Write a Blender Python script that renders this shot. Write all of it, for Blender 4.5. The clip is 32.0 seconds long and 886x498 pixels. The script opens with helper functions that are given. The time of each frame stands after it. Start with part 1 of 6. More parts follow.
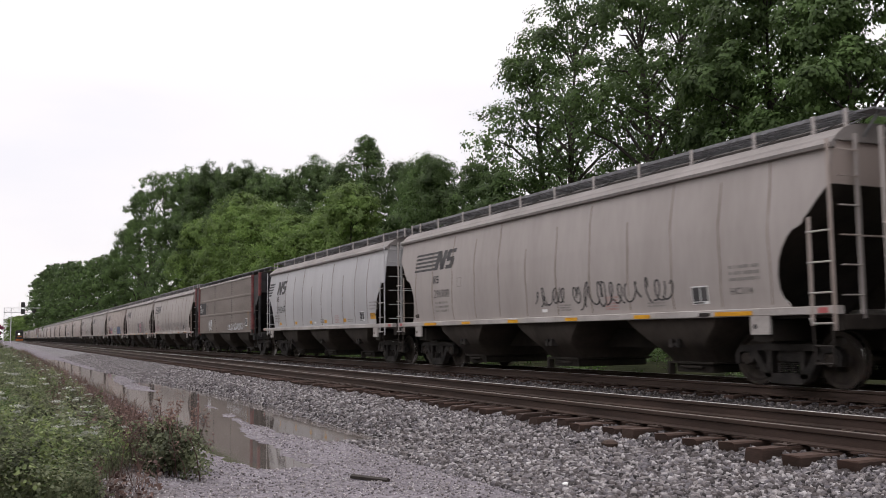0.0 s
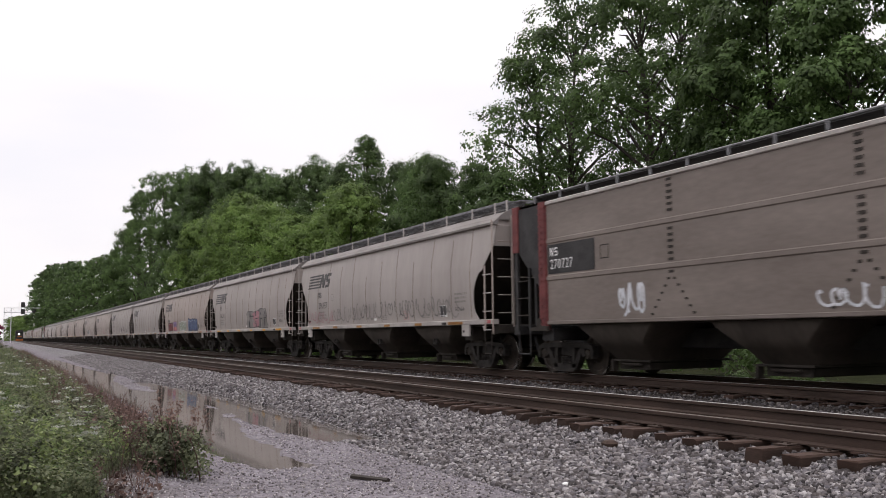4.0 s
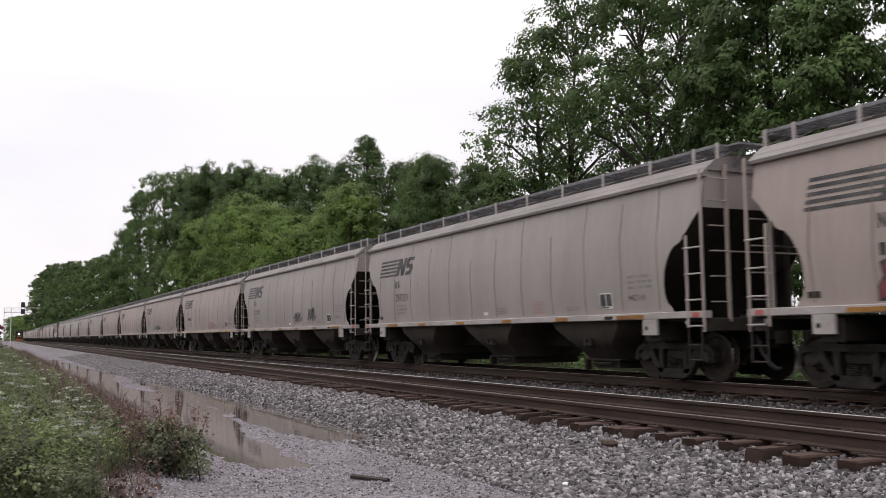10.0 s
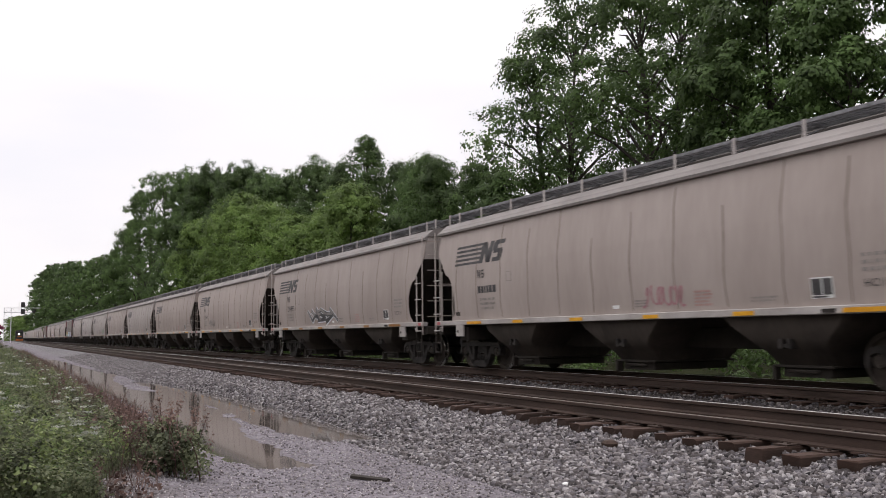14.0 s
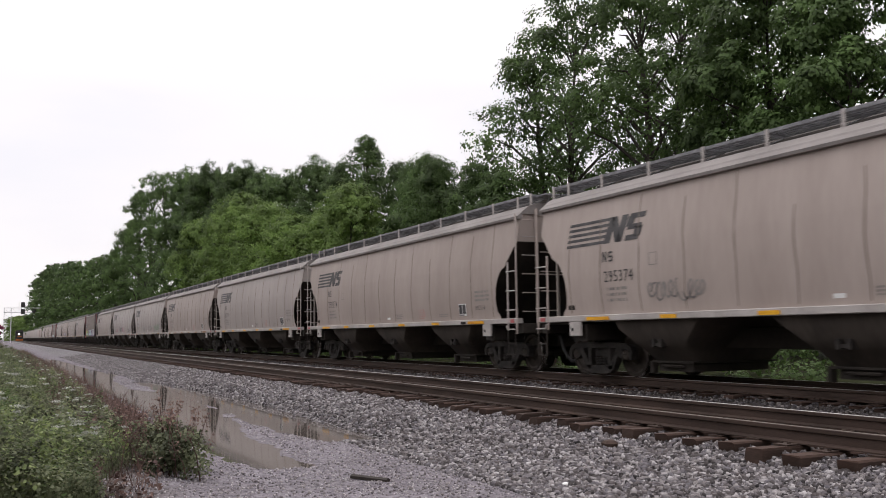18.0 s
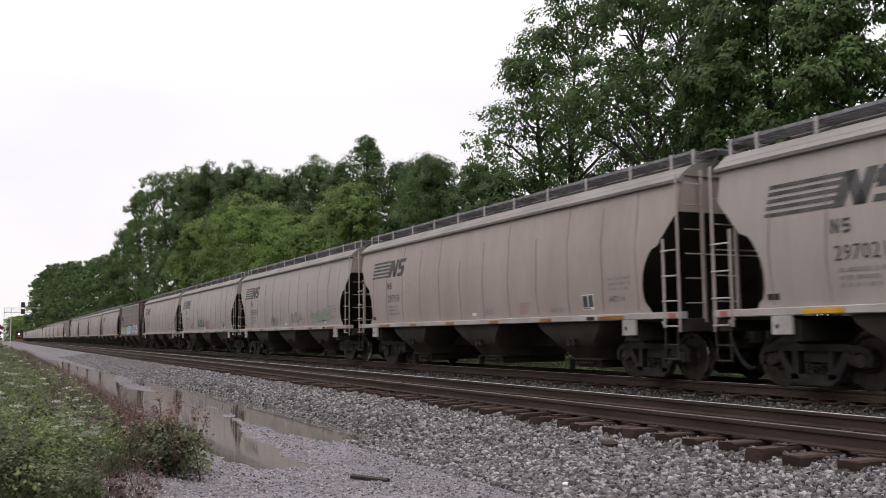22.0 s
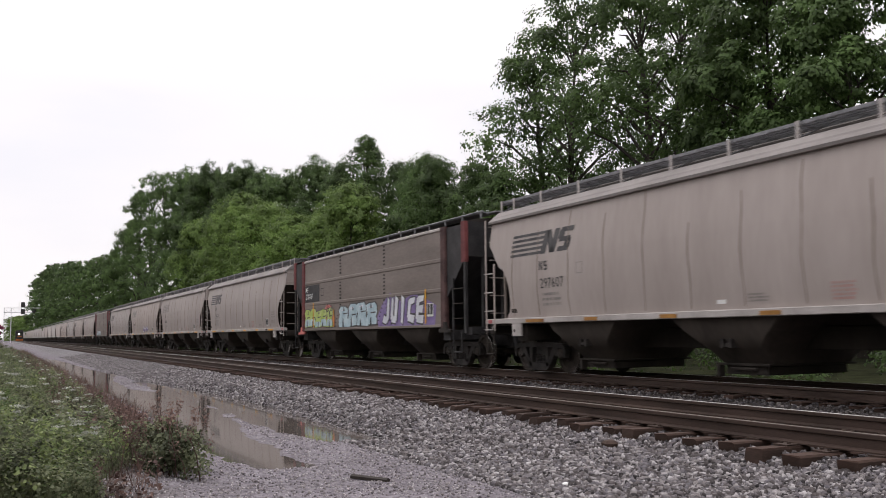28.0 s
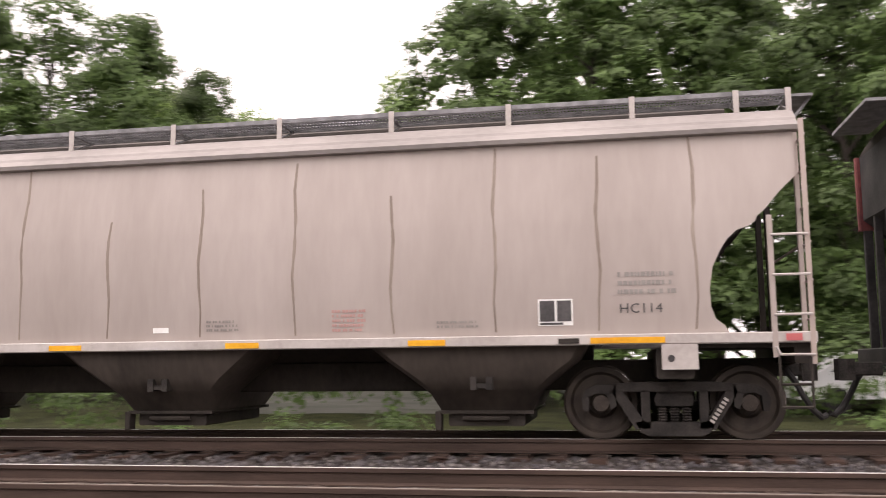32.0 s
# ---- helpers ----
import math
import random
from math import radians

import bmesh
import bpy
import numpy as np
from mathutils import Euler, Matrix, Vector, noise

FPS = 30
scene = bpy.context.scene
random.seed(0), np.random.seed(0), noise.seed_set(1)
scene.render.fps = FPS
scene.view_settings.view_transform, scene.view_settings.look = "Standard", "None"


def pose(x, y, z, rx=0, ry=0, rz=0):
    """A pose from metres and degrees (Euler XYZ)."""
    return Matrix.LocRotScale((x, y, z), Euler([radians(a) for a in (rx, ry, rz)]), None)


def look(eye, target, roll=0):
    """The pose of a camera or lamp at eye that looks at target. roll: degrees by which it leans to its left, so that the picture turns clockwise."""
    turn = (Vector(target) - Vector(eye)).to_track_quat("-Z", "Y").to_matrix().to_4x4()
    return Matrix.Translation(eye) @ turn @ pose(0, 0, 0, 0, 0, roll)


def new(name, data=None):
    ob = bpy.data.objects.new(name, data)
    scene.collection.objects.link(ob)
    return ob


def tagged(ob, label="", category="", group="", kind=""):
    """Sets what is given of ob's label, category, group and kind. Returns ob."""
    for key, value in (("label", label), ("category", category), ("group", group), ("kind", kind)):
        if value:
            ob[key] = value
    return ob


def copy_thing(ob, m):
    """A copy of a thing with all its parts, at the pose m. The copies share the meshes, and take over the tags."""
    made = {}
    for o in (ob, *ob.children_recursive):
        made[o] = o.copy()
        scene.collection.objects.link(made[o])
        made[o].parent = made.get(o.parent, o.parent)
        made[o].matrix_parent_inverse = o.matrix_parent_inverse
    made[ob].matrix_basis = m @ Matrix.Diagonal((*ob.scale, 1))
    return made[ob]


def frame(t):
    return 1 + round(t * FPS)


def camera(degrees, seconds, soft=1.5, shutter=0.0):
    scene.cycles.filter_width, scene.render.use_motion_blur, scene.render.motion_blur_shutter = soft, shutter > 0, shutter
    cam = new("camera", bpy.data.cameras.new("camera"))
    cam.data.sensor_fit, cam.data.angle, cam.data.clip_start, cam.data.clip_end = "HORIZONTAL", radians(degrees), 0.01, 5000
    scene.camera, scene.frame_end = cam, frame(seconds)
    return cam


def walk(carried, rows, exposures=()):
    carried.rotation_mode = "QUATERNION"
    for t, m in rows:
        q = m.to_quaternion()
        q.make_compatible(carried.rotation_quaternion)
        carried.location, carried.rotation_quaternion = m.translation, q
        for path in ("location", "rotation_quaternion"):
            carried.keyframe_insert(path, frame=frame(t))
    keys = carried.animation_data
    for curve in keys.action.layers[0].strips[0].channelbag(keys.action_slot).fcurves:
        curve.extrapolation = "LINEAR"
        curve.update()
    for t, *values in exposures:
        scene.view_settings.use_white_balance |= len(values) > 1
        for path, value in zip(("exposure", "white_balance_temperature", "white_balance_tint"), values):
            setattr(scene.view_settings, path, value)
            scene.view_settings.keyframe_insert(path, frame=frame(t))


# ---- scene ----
EYE = Vector((0.0, 0.0, 0.946))


def aim(yaw, pitch, roll):
    """Camera pose at the fixed tripod; yaw is counted from straight across the tracks, to the left."""
    a, p = radians(yaw), radians(pitch)
    way = Vector((-math.sin(a) * math.cos(p), math.cos(a) * math.cos(p), math.sin(p)))
    return look(EYE, EYE + way, roll)


cam = camera(51.63, 32.0, soft=0.9, shutter=0.25)
STILL = (64.07, 5.28, -0.68)
walk(cam, [
    (0.0, aim(*STILL)), (15.0, aim(*STILL)), (29.5, aim(*STILL)), (29.75, aim(64.0, 5.29, -0.68)),
    (30.0, aim(63.60, 5.34, -0.70)), (30.4, aim(58.22, 5.46, -0.62)), (30.5, aim(56.15, 5.52, -0.58)),
    (30.8, aim(49.5, 5.78, -0.48)), (31.0, aim(42.66, 6.03, -0.42)), (31.2, aim(36.7, 6.22, -0.40)),
    (31.4, aim(30.7, 6.46, -0.40)), (31.5, aim(28.45, 6.58, -0.40)), (31.6, aim(24.95, 6.74, -0.44)),
    (31.8, aim(17.95, 7.02, -0.52)), (32.0, aim(10.42, 7.24, -0.58))],
    exposures=[(0.0, -0.28, 6550, 16), (29.6, -0.28, 6550, 16), (30.2, -0.15, 6600, 17), (31.0, 0.58, 6800, 22), (32.0, 0.84, 7150, 23)])

# ---- light: a bright overcast sky ----
SUN_UP, SUN_ROT = radians(58), radians(-60)
world = bpy.data.worlds.new("overcast_sky")
scene.world = world
world.use_nodes = True
wn, wl = world.node_tree.nodes, world.node_tree.links
wn.clear()
w_out = wn.new("ShaderNodeOutputWorld")
w_bg = wn.new("ShaderNodeBackground")
w_sky = wn.new("ShaderNodeTexSky")
w_sky.sky_type = "NISHITA"
w_sky.sun_disc = False
w_sky.sun_elevation, w_sky.sun_rotation = SUN_UP, SUN_ROT
w_sky.air_density, w_sky.dust_density = 1.0, 4.0
w_dim = wn.new("ShaderNodeVectorMath")
w_dim.operation = "SCALE"
w_dim.inputs["Scale"].default_value = 0.10
w_tc = wn.new("ShaderNodeTexCoord")
w_map = wn.new("ShaderNodeMapping")
w_map.inputs["Scale"].default_value = (1.0, 1.0, 4.0)
w_noise = wn.new("ShaderNodeTexNoise")
w_noise.inputs["Scale"].default_value = 2.2
w_noise.inputs["Detail"].default_value = 5.0
w_ramp = wn.new("ShaderNodeValToRGB")
w_ramp.color_ramp.elements[0].position, w_ramp.color_ramp.elements[0].color = 0.33, (1.13, 1.15, 1.19, 1)
w_ramp.color_ramp.elements[1].position, w_ramp.color_ramp.elements[1].color = 0.55, (1.22, 1.22, 1.22, 1)
w_mix = wn.new("ShaderNodeMix")
w_mix.data_type = "RGBA"
w_mix.inputs["Factor"].default_value = 0.9
wl.new(w_tc.outputs["Generated"], w_map.inputs["Vector"])
wl.new(w_map.outputs["Vector"], w_noise.inputs["Vector"])
wl.new(w_noise.outputs["Fac"], w_ramp.inputs["Fac"])
wl.new(w_sky.outputs["Color"], w_dim.inputs[0])
wl.new(w_dim.outputs["Vector"], w_mix.inputs["A"])
wl.new(w_ramp.outputs["Color"], w_mix.inputs["B"])
w_sep, w_rise = wn.new("ShaderNodeSeparateXYZ"), wn.new("ShaderNodeMapRange")
w_rise.inputs["From Min"].default_value, w_rise.inputs["From Max"].default_value = 0.25, 1.0
w_rise.inputs["To Min"].default_value, w_rise.inputs["To Max"].default_value = 1.05, 1.95
wl.new(w_tc.outputs["Generated"], w_sep.inputs[0])
wl.new(w_sep.outputs["Z"], w_rise.inputs["Value"])
wl.new(w_mix.outputs["Result"], w_bg.inputs["Color"])
wl.new(w_rise.outputs["Result"], w_bg.inputs["Strength"])
wl.new(w_bg.outputs["Background"], w_out.inputs["Surface"])

sun = new("sun", bpy.data.lights.new("sun", "SUN"))
sun.data.energy, sun.data.angle, sun.data.color = 0.7, radians(25), (1.0, 0.96, 0.9)
sun.matrix_world = look((0, 0, 50), Vector((0, 0, 50)) - Vector((math.sin(SUN_ROT) * math.cos(SUN_UP), math.cos(SUN_ROT) * math.cos(SUN_UP), math.sin(SUN_UP))))


# ---- materials ----
def material(name, base, second, rough=0.7, metal=0.0, scale=3.0, fine=40.0, bump=0.15, mix=0.5, stretch=(1, 1, 1), vary=0.0, spec=0.3, space="Object", tone=0.0):
    """Two noise scales between two colours, with fine relief; vary: how far each object's own random number shifts the brightness."""
    m = bpy.data.materials.new(name)
    m.use_nodes = True
    n, l = m.node_tree.nodes, m.node_tree.links
    p = n["Principled BSDF"]
    tc, mp = n.new("ShaderNodeTexCoord"), n.new("ShaderNodeMapping")
    mp.inputs["Scale"].default_value = stretch
    l.new(tc.outputs[space], mp.inputs["Vector"])
    big, small = n.new("ShaderNodeTexNoise"), n.new("ShaderNodeTexNoise")
    big.inputs["Scale"].default_value, big.inputs["Detail"].default_value = scale, 6
    small.inputs["Scale"].default_value, small.inputs["Detail"].default_value = fine, 4
    for t in (big, small):
        l.new(mp.outputs["Vector"], t.inputs["Vector"])
    add = n.new("ShaderNodeMath")
    add.operation = "MULTIPLY_ADD"
    l.new(small.outputs["Fac"], add.inputs[0])
    add.inputs[1].default_value = 0.4
    l.new(big.outputs["Fac"], add.inputs[2])
    ramp = n.new("ShaderNodeValToRGB")
    e = ramp.color_ramp.elements
    e[0].position, e[0].color = 0.7 - mix * 0.35, (*base, 1)
    e[1].position, e[1].color = 0.7 + mix * 0.35, (*second, 1)
    l.new(add.outputs[0], ramp.inputs["Fac"])
    last = ramp.outputs["Color"]
    if vary:
        info, rng, hsv = n.new("ShaderNodeObjectInfo"), n.new("ShaderNodeMapRange"), n.new("ShaderNodeHueSaturation")
        rng.inputs["To Min"].default_value, rng.inputs["To Max"].default_value = 1 - vary, 1 + vary
        l.new(info.outputs["Random"], rng.inputs["Value"])
        l.new(rng.outputs["Result"], hsv.inputs["Value"])
        if tone:
            turn, fade, hue = n.new("ShaderNodeMath"), n.new("ShaderNodeMath"), n.new("ShaderNodeMapRange")
            turn.operation, fade.operation = "MULTIPLY", "FRACT"
            turn.inputs[1].default_value = 7.31
            l.new(info.outputs["Random"], turn.inputs[0])
            l.new(turn.outputs[0], fade.inputs[0])
            hue.inputs["To Min"].default_value, hue.inputs["To Max"].default_value = 1 - tone, 1 + 0.6 * tone
            l.new(fade.outputs[0], hue.inputs["Value"])
            l.new(hue.outputs["Result"], hsv.inputs["Saturation"])
        l.new(last, hsv.inputs["Color"])
        last = hsv.outputs["Color"]
    l.new(last, p.inputs["Base Color"])
    p.inputs["Roughness"].default_value, p.inputs["Metallic"].default_value = rough, metal
    p.inputs["Specular IOR Level"].default_value = spec
    if bump:
        b = n.new("ShaderNodeBump")
        b.inputs["Strength"].default_value, b.inputs["Distance"].default_value = bump, 0.01
        l.new(add.outputs[0], b.inputs["Height"])
        l.new(b.outputs["Normal"], p.inputs["Normal"])
    return m


def plain(name, colour, rough=0.6, metal=0.0, glow=0.0):
    m = bpy.data.materials.new(name)
    m.use_nodes = True
    p = m.node_tree.nodes["Principled BSDF"]
    p.inputs["Base Color"].default_value = (*colour, 1)
    p.inputs["Roughness"].default_value, p.inputs["Metallic"].default_value = rough, metal
    if glow:
        p.inputs["Emission Color"].default_value, p.inputs["Emission Strength"].default_value = (*colour, 1), glow
    return m


M = {
    "paint": material("weathered_grey_paint", (0.312, 0.260, 0.233), (0.435, 0.375, 0.342), 0.55, 0, 0.55, 5, 0.02, 1.1, (1.7, 1, 0.4), 0.06, tone=0.35),
    "paint_light": material("pale_grey_paint", (0.40, 0.39, 0.395), (0.49, 0.48, 0.485), 0.5, 0, 0.7, 9, 0.04, 0.7, (1.6, 1, 0.35), 0.03),
    "paint_brown": material("taupe_grey_panel_paint", (0.14, 0.113, 0.098), (0.255, 0.215, 0.19), 0.6, 0, 0.6, 7, 0.05, 0.8, (0.5, 1, 2.0), 0.05),
    "oxide": material("red_oxide_post_paint", (0.11, 0.028, 0.03), (0.20, 0.058, 0.055), 0.65, 0, 3, 30, 0.1),
    "oxide_dirty": material("sooty_red_oxide_paint", (0.045, 0.022, 0.021), (0.11, 0.06, 0.055), 0.7, 0, 3, 30, 0.1),
    "black": material("sooty_black_paint", (0.018, 0.017, 0.018), (0.05, 0.047, 0.047), 0.6, 0, 2, 25, 0.08),
    "roof": material("dusty_roof_paint", (0.35, 0.315, 0.295), (0.49, 0.455, 0.43), 0.6, 0, 1.2, 14, 0.05),
    "rooftop": material("sooty_roof_paint", (0.16, 0.143, 0.135), (0.275, 0.25, 0.236), 0.7, 0, 1.0, 12, 0.06, 0.9, (0.6, 1, 1)),
    # grime, with the shade of recesses and underbodies put into its colour
    "grime_shade": material("grimy_shaded_steel", (0.016, 0.013, 0.011), (0.054, 0.044, 0.037), 0.75, 0, 1.6, 16, 0.1, 0.8, (1, 1, 0.6)),
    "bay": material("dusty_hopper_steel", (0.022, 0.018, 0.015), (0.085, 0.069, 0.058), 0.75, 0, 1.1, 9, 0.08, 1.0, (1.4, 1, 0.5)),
    "truck": material("sooty_cast_steel", (0.017, 0.015, 0.014), (0.05, 0.043, 0.039), 0.7, 0.2, 5, 40, 0.2),
    "wheel": material("brown_wheel_steel", (0.032, 0.026, 0.023), (0.075, 0.06, 0.05), 0.55, 0.4, 4, 40, 0.1),
    "tread": plain("polished_tread_steel", (0.62, 0.6, 0.58), 0.22, 1.0),
    "grate": material("dark_galvanised_grating", (0.15, 0.15, 0.155), (0.27, 0.27, 0.28), 0.6, 0.3, 6, 60, 0.2),
    "seam": material("rusty_seam_stain", (0.18, 0.14, 0.117), (0.32, 0.27, 0.23), 0.8, 0, 2, 14, 0.1, 0.9, (1, 1, 0.5)),
    "yellow": material("reflective_yellow_tape", (0.62, 0.28, 0.015), (0.8, 0.42, 0.025), 0.45, 0, 2, 20, 0.0),
    "amber": material("dirty_reflective_tape", (0.22, 0.10, 0.03), (0.42, 0.21, 0.05), 0.5, 0, 2, 20, 0.0),
    "decal": material("faded_black_stencil", (0.045, 0.043, 0.045), (0.10, 0.095, 0.094), 0.6, 0, 3, 30, 0.0),
    "white": material("white_stencil", (0.74, 0.74, 0.72), (0.85, 0.85, 0.83), 0.6, 0, 3, 30, 0.0),
    "faint": material("faint_grey_stencil", (0.22, 0.2, 0.19), (0.3, 0.28, 0.26), 0.7, 0, 3, 30, 0.0),
    "pinkish": material("faded_red_stencil", (0.42, 0.24, 0.22), (0.5, 0.32, 0.29), 0.7, 0, 3, 30, 0.0),
    "red": plain("red_reflector", (0.45, 0.11, 0.11), 0.45),
    "rail": material("rusty_rail_steel", (0.036, 0.024, 0.019), (0.088, 0.058, 0.046), 0.75, 0.2, 2, 40, 0.15, 0.7, (0.4, 3, 3)),
    "railtop": material("worn_rail_head", (0.55, 0.53, 0.52), (0.72, 0.70, 0.69), 0.5, 0.6, 1.5, 60, 0.03, 0.8, (0.2, 6, 1)),
    # duller copy of the rail head, its weaker reflection put into the colour
    "railtop_dull": material("low_glint_rail_head", (0.13, 0.105, 0.09), (0.26, 0.225, 0.20), 0.5, 0.5, 1.5, 60, 0.03, 0.8, (0.2, 6, 1)),
    "tie": material("creosoted_oak", (0.014, 0.010, 0.008), (0.082, 0.047, 0.035), 0.9, 0, 3, 30, 0.5, 0.9, (0.6, 0.5, 3), 0.25),
    "bark": material("tree_bark", (0.022, 0.018, 0.015), (0.06, 0.05, 0.042), 0.95, 0, 3, 20, 0.6, 0.8, (1, 1, 0.3)),
    "galv": material("galvanised_signal_steel", (0.5, 0.5, 0.5), (0.62, 0.62, 0.62), 0.5, 0.3, 2, 20, 0.05),
    "orange": material("orange_locomotive_paint", (0.30, 0.09, 0.02), (0.42, 0.13, 0.03), 0.5, 0, 2, 20, 0.02),
}


def leaf_material(name, dark, light, patch=0.5, deep=0.6):
    """Leaves that vary one by one, plant by plant, and in broad patches of deeper and fresher green."""
    m = bpy.data.materials.new(name)
    m.use_nodes = True
    n, l = m.node_tree.nodes, m.node_tree.links
    p = n["Principled BSDF"]
    geo, ramp = n.new("ShaderNodeNewGeometry"), n.new("ShaderNodeValToRGB")
    ramp.color_ramp.elements[0].color, ramp.color_ramp.elements[1].color = (*dark, 1), (*light, 1)
    l.new(geo.outputs["Random Per Island"], ramp.inputs["Fac"])
    info, rng, hsv = n.new("ShaderNodeObjectInfo"), n.new("ShaderNodeMapRange"), n.new("ShaderNodeHueSaturation")
    rng.inputs["To Min"].default_value, rng.inputs["To Max"].default_value = 0.8, 1.2
    l.new(info.outputs["Random"], rng.inputs["Value"])
    tc, field, span, both = n.new("ShaderNodeTexCoord"), n.new("ShaderNodeTexNoise"), n.new("ShaderNodeMapRange"), n.new("ShaderNodeMath")
    field.inputs["Scale"].default_value, field.inputs["Detail"].default_value = patch, 2
    l.new(tc.outputs["Object"], field.inputs["Vector"])
    span.inputs["From Min"].default_value, span.inputs["From Max"].default_value = 0.36, 0.64
    span.inputs["To Min"].default_value, span.inputs["To Max"].default_value = deep, 2 - deep
    l.new(field.outputs["Fac"], span.inputs["Value"])
    both.operation = "MULTIPLY"
    l.new(rng.outputs["Result"], both.inputs[0])
    l.new(span.outputs["Result"], both.inputs[1])
    l.new(both.outputs[0], hsv.inputs["Value"])
    l.new(ramp.outputs["Color"], hsv.inputs["Color"])
    l.new(hsv.outputs["Color"], p.inputs["Base Color"])
    p.inputs["Roughness"].default_value = 0.6
    p.inputs["Specular IOR Level"].default_value = 0.25
    tr, mix, out = n.new("ShaderNodeBsdfTranslucent"), n.new("ShaderNodeMixShader"), n["Material Output"]
    l.new(hsv.outputs["Color"], tr.inputs["Color"])
    mix.inputs["Fac"].default_value = 0.38
    l.new(p.outputs["BSDF"], mix.inputs[1])
    l.new(tr.outputs["BSDF"], mix.inputs[2])
    l.new(mix.outputs["Shader"], out.inputs["Surface"])
    return m


M["leaf"] = leaf_material("dark_oak_leaf", (0.066, 0.110, 0.035), (0.098, 0.156, 0.048))
M["leaf_light"] = leaf_material("maple_leaf", (0.12, 0.19, 0.048), (0.165, 0.245, 0.064))
M["grass"] = leaf_material("weed_green", (0.072, 0.09, 0.045), (0.235, 0.255, 0.15), 2.2, 0.45)
M["dry"] = leaf_material("reddish_dock_stalk", (0.085, 0.05, 0.044), (0.23, 0.15, 0.125), 2.0, 0.55)
M["flower"] = leaf_material("white_umbel_flower", (0.36, 0.38, 0.33), (0.66, 0.67, 0.62))
M["lush"] = leaf_material("fresh_weed_leaf", (0.105, 0.145, 0.055), (0.23, 0.275, 0.11), 1.6, 0.6)
M["redleaf"] = leaf_material("red_plum_leaf", (0.14, 0.02, 0.05), (0.3, 0.06, 0.12))


def stone_material(name, dark, light, tint=1.0):
    m = bpy.data.materials.new(name)
    m.use_nodes = True
    n, l = m.node_tree.nodes, m.node_tree.links
    p = n["Principled BSDF"]
    geo, ramp = n.new("ShaderNodeNewGeometry"), n.new("ShaderNodeValToRGB")
    e = ramp.color_ramp.elements
    e[0].color, e[1].color = (*dark, 1), (*light, 1)
    for pos, col in ((0.3, (0.17, 0.15, 0.147)), (0.55, (0.22, 0.205, 0.222)), (0.8, (0.33, 0.302, 0.295))):
        e.new(pos).color = (*[q * tint for q in col], 1)
    tc, noise_t, mult = n.new("ShaderNodeTexCoord"), n.new("ShaderNodeTexNoise"), n.new("ShaderNodeMix")
    noise_t.inputs["Scale"].default_value = 60
    mult.data_type, mult.blend_type = "RGBA", "MULTIPLY"
    mult.inputs["Factor"].default_value = 0.5
    l.new(tc.outputs["Object"], noise_t.inputs["Vector"])
    l.new(geo.outputs["Random Per Island"], ramp.inputs["Fac"])
    l.new(ramp.outputs["Color"], mult.inputs["A"])
    l.new(noise_t.outputs["Fac"], mult.inputs["B"])
    l.new(mult.outputs["Result"], p.inputs["Base Color"])
    p.inputs["Roughness"].default_value = 0.9
    p.inputs["Specular IOR Level"].default_value = 0.08
    return m


M["stone"] = stone_material("crushed_limestone", (0.045, 0.042, 0.043), (0.55, 0.525, 0.525), 0.92)
M["chip"] = stone_material("pale_lane_chip", (0.12, 0.108, 0.115), (0.62, 0.58, 0.60), 1.5)
# limestone darkened for brake dust and for the shade beside the train
M["dusty_shaded_stone"] = stone_material("dusty_shaded_limestone", (0.035, 0.029, 0.026), (0.30, 0.27, 0.255), 0.56)


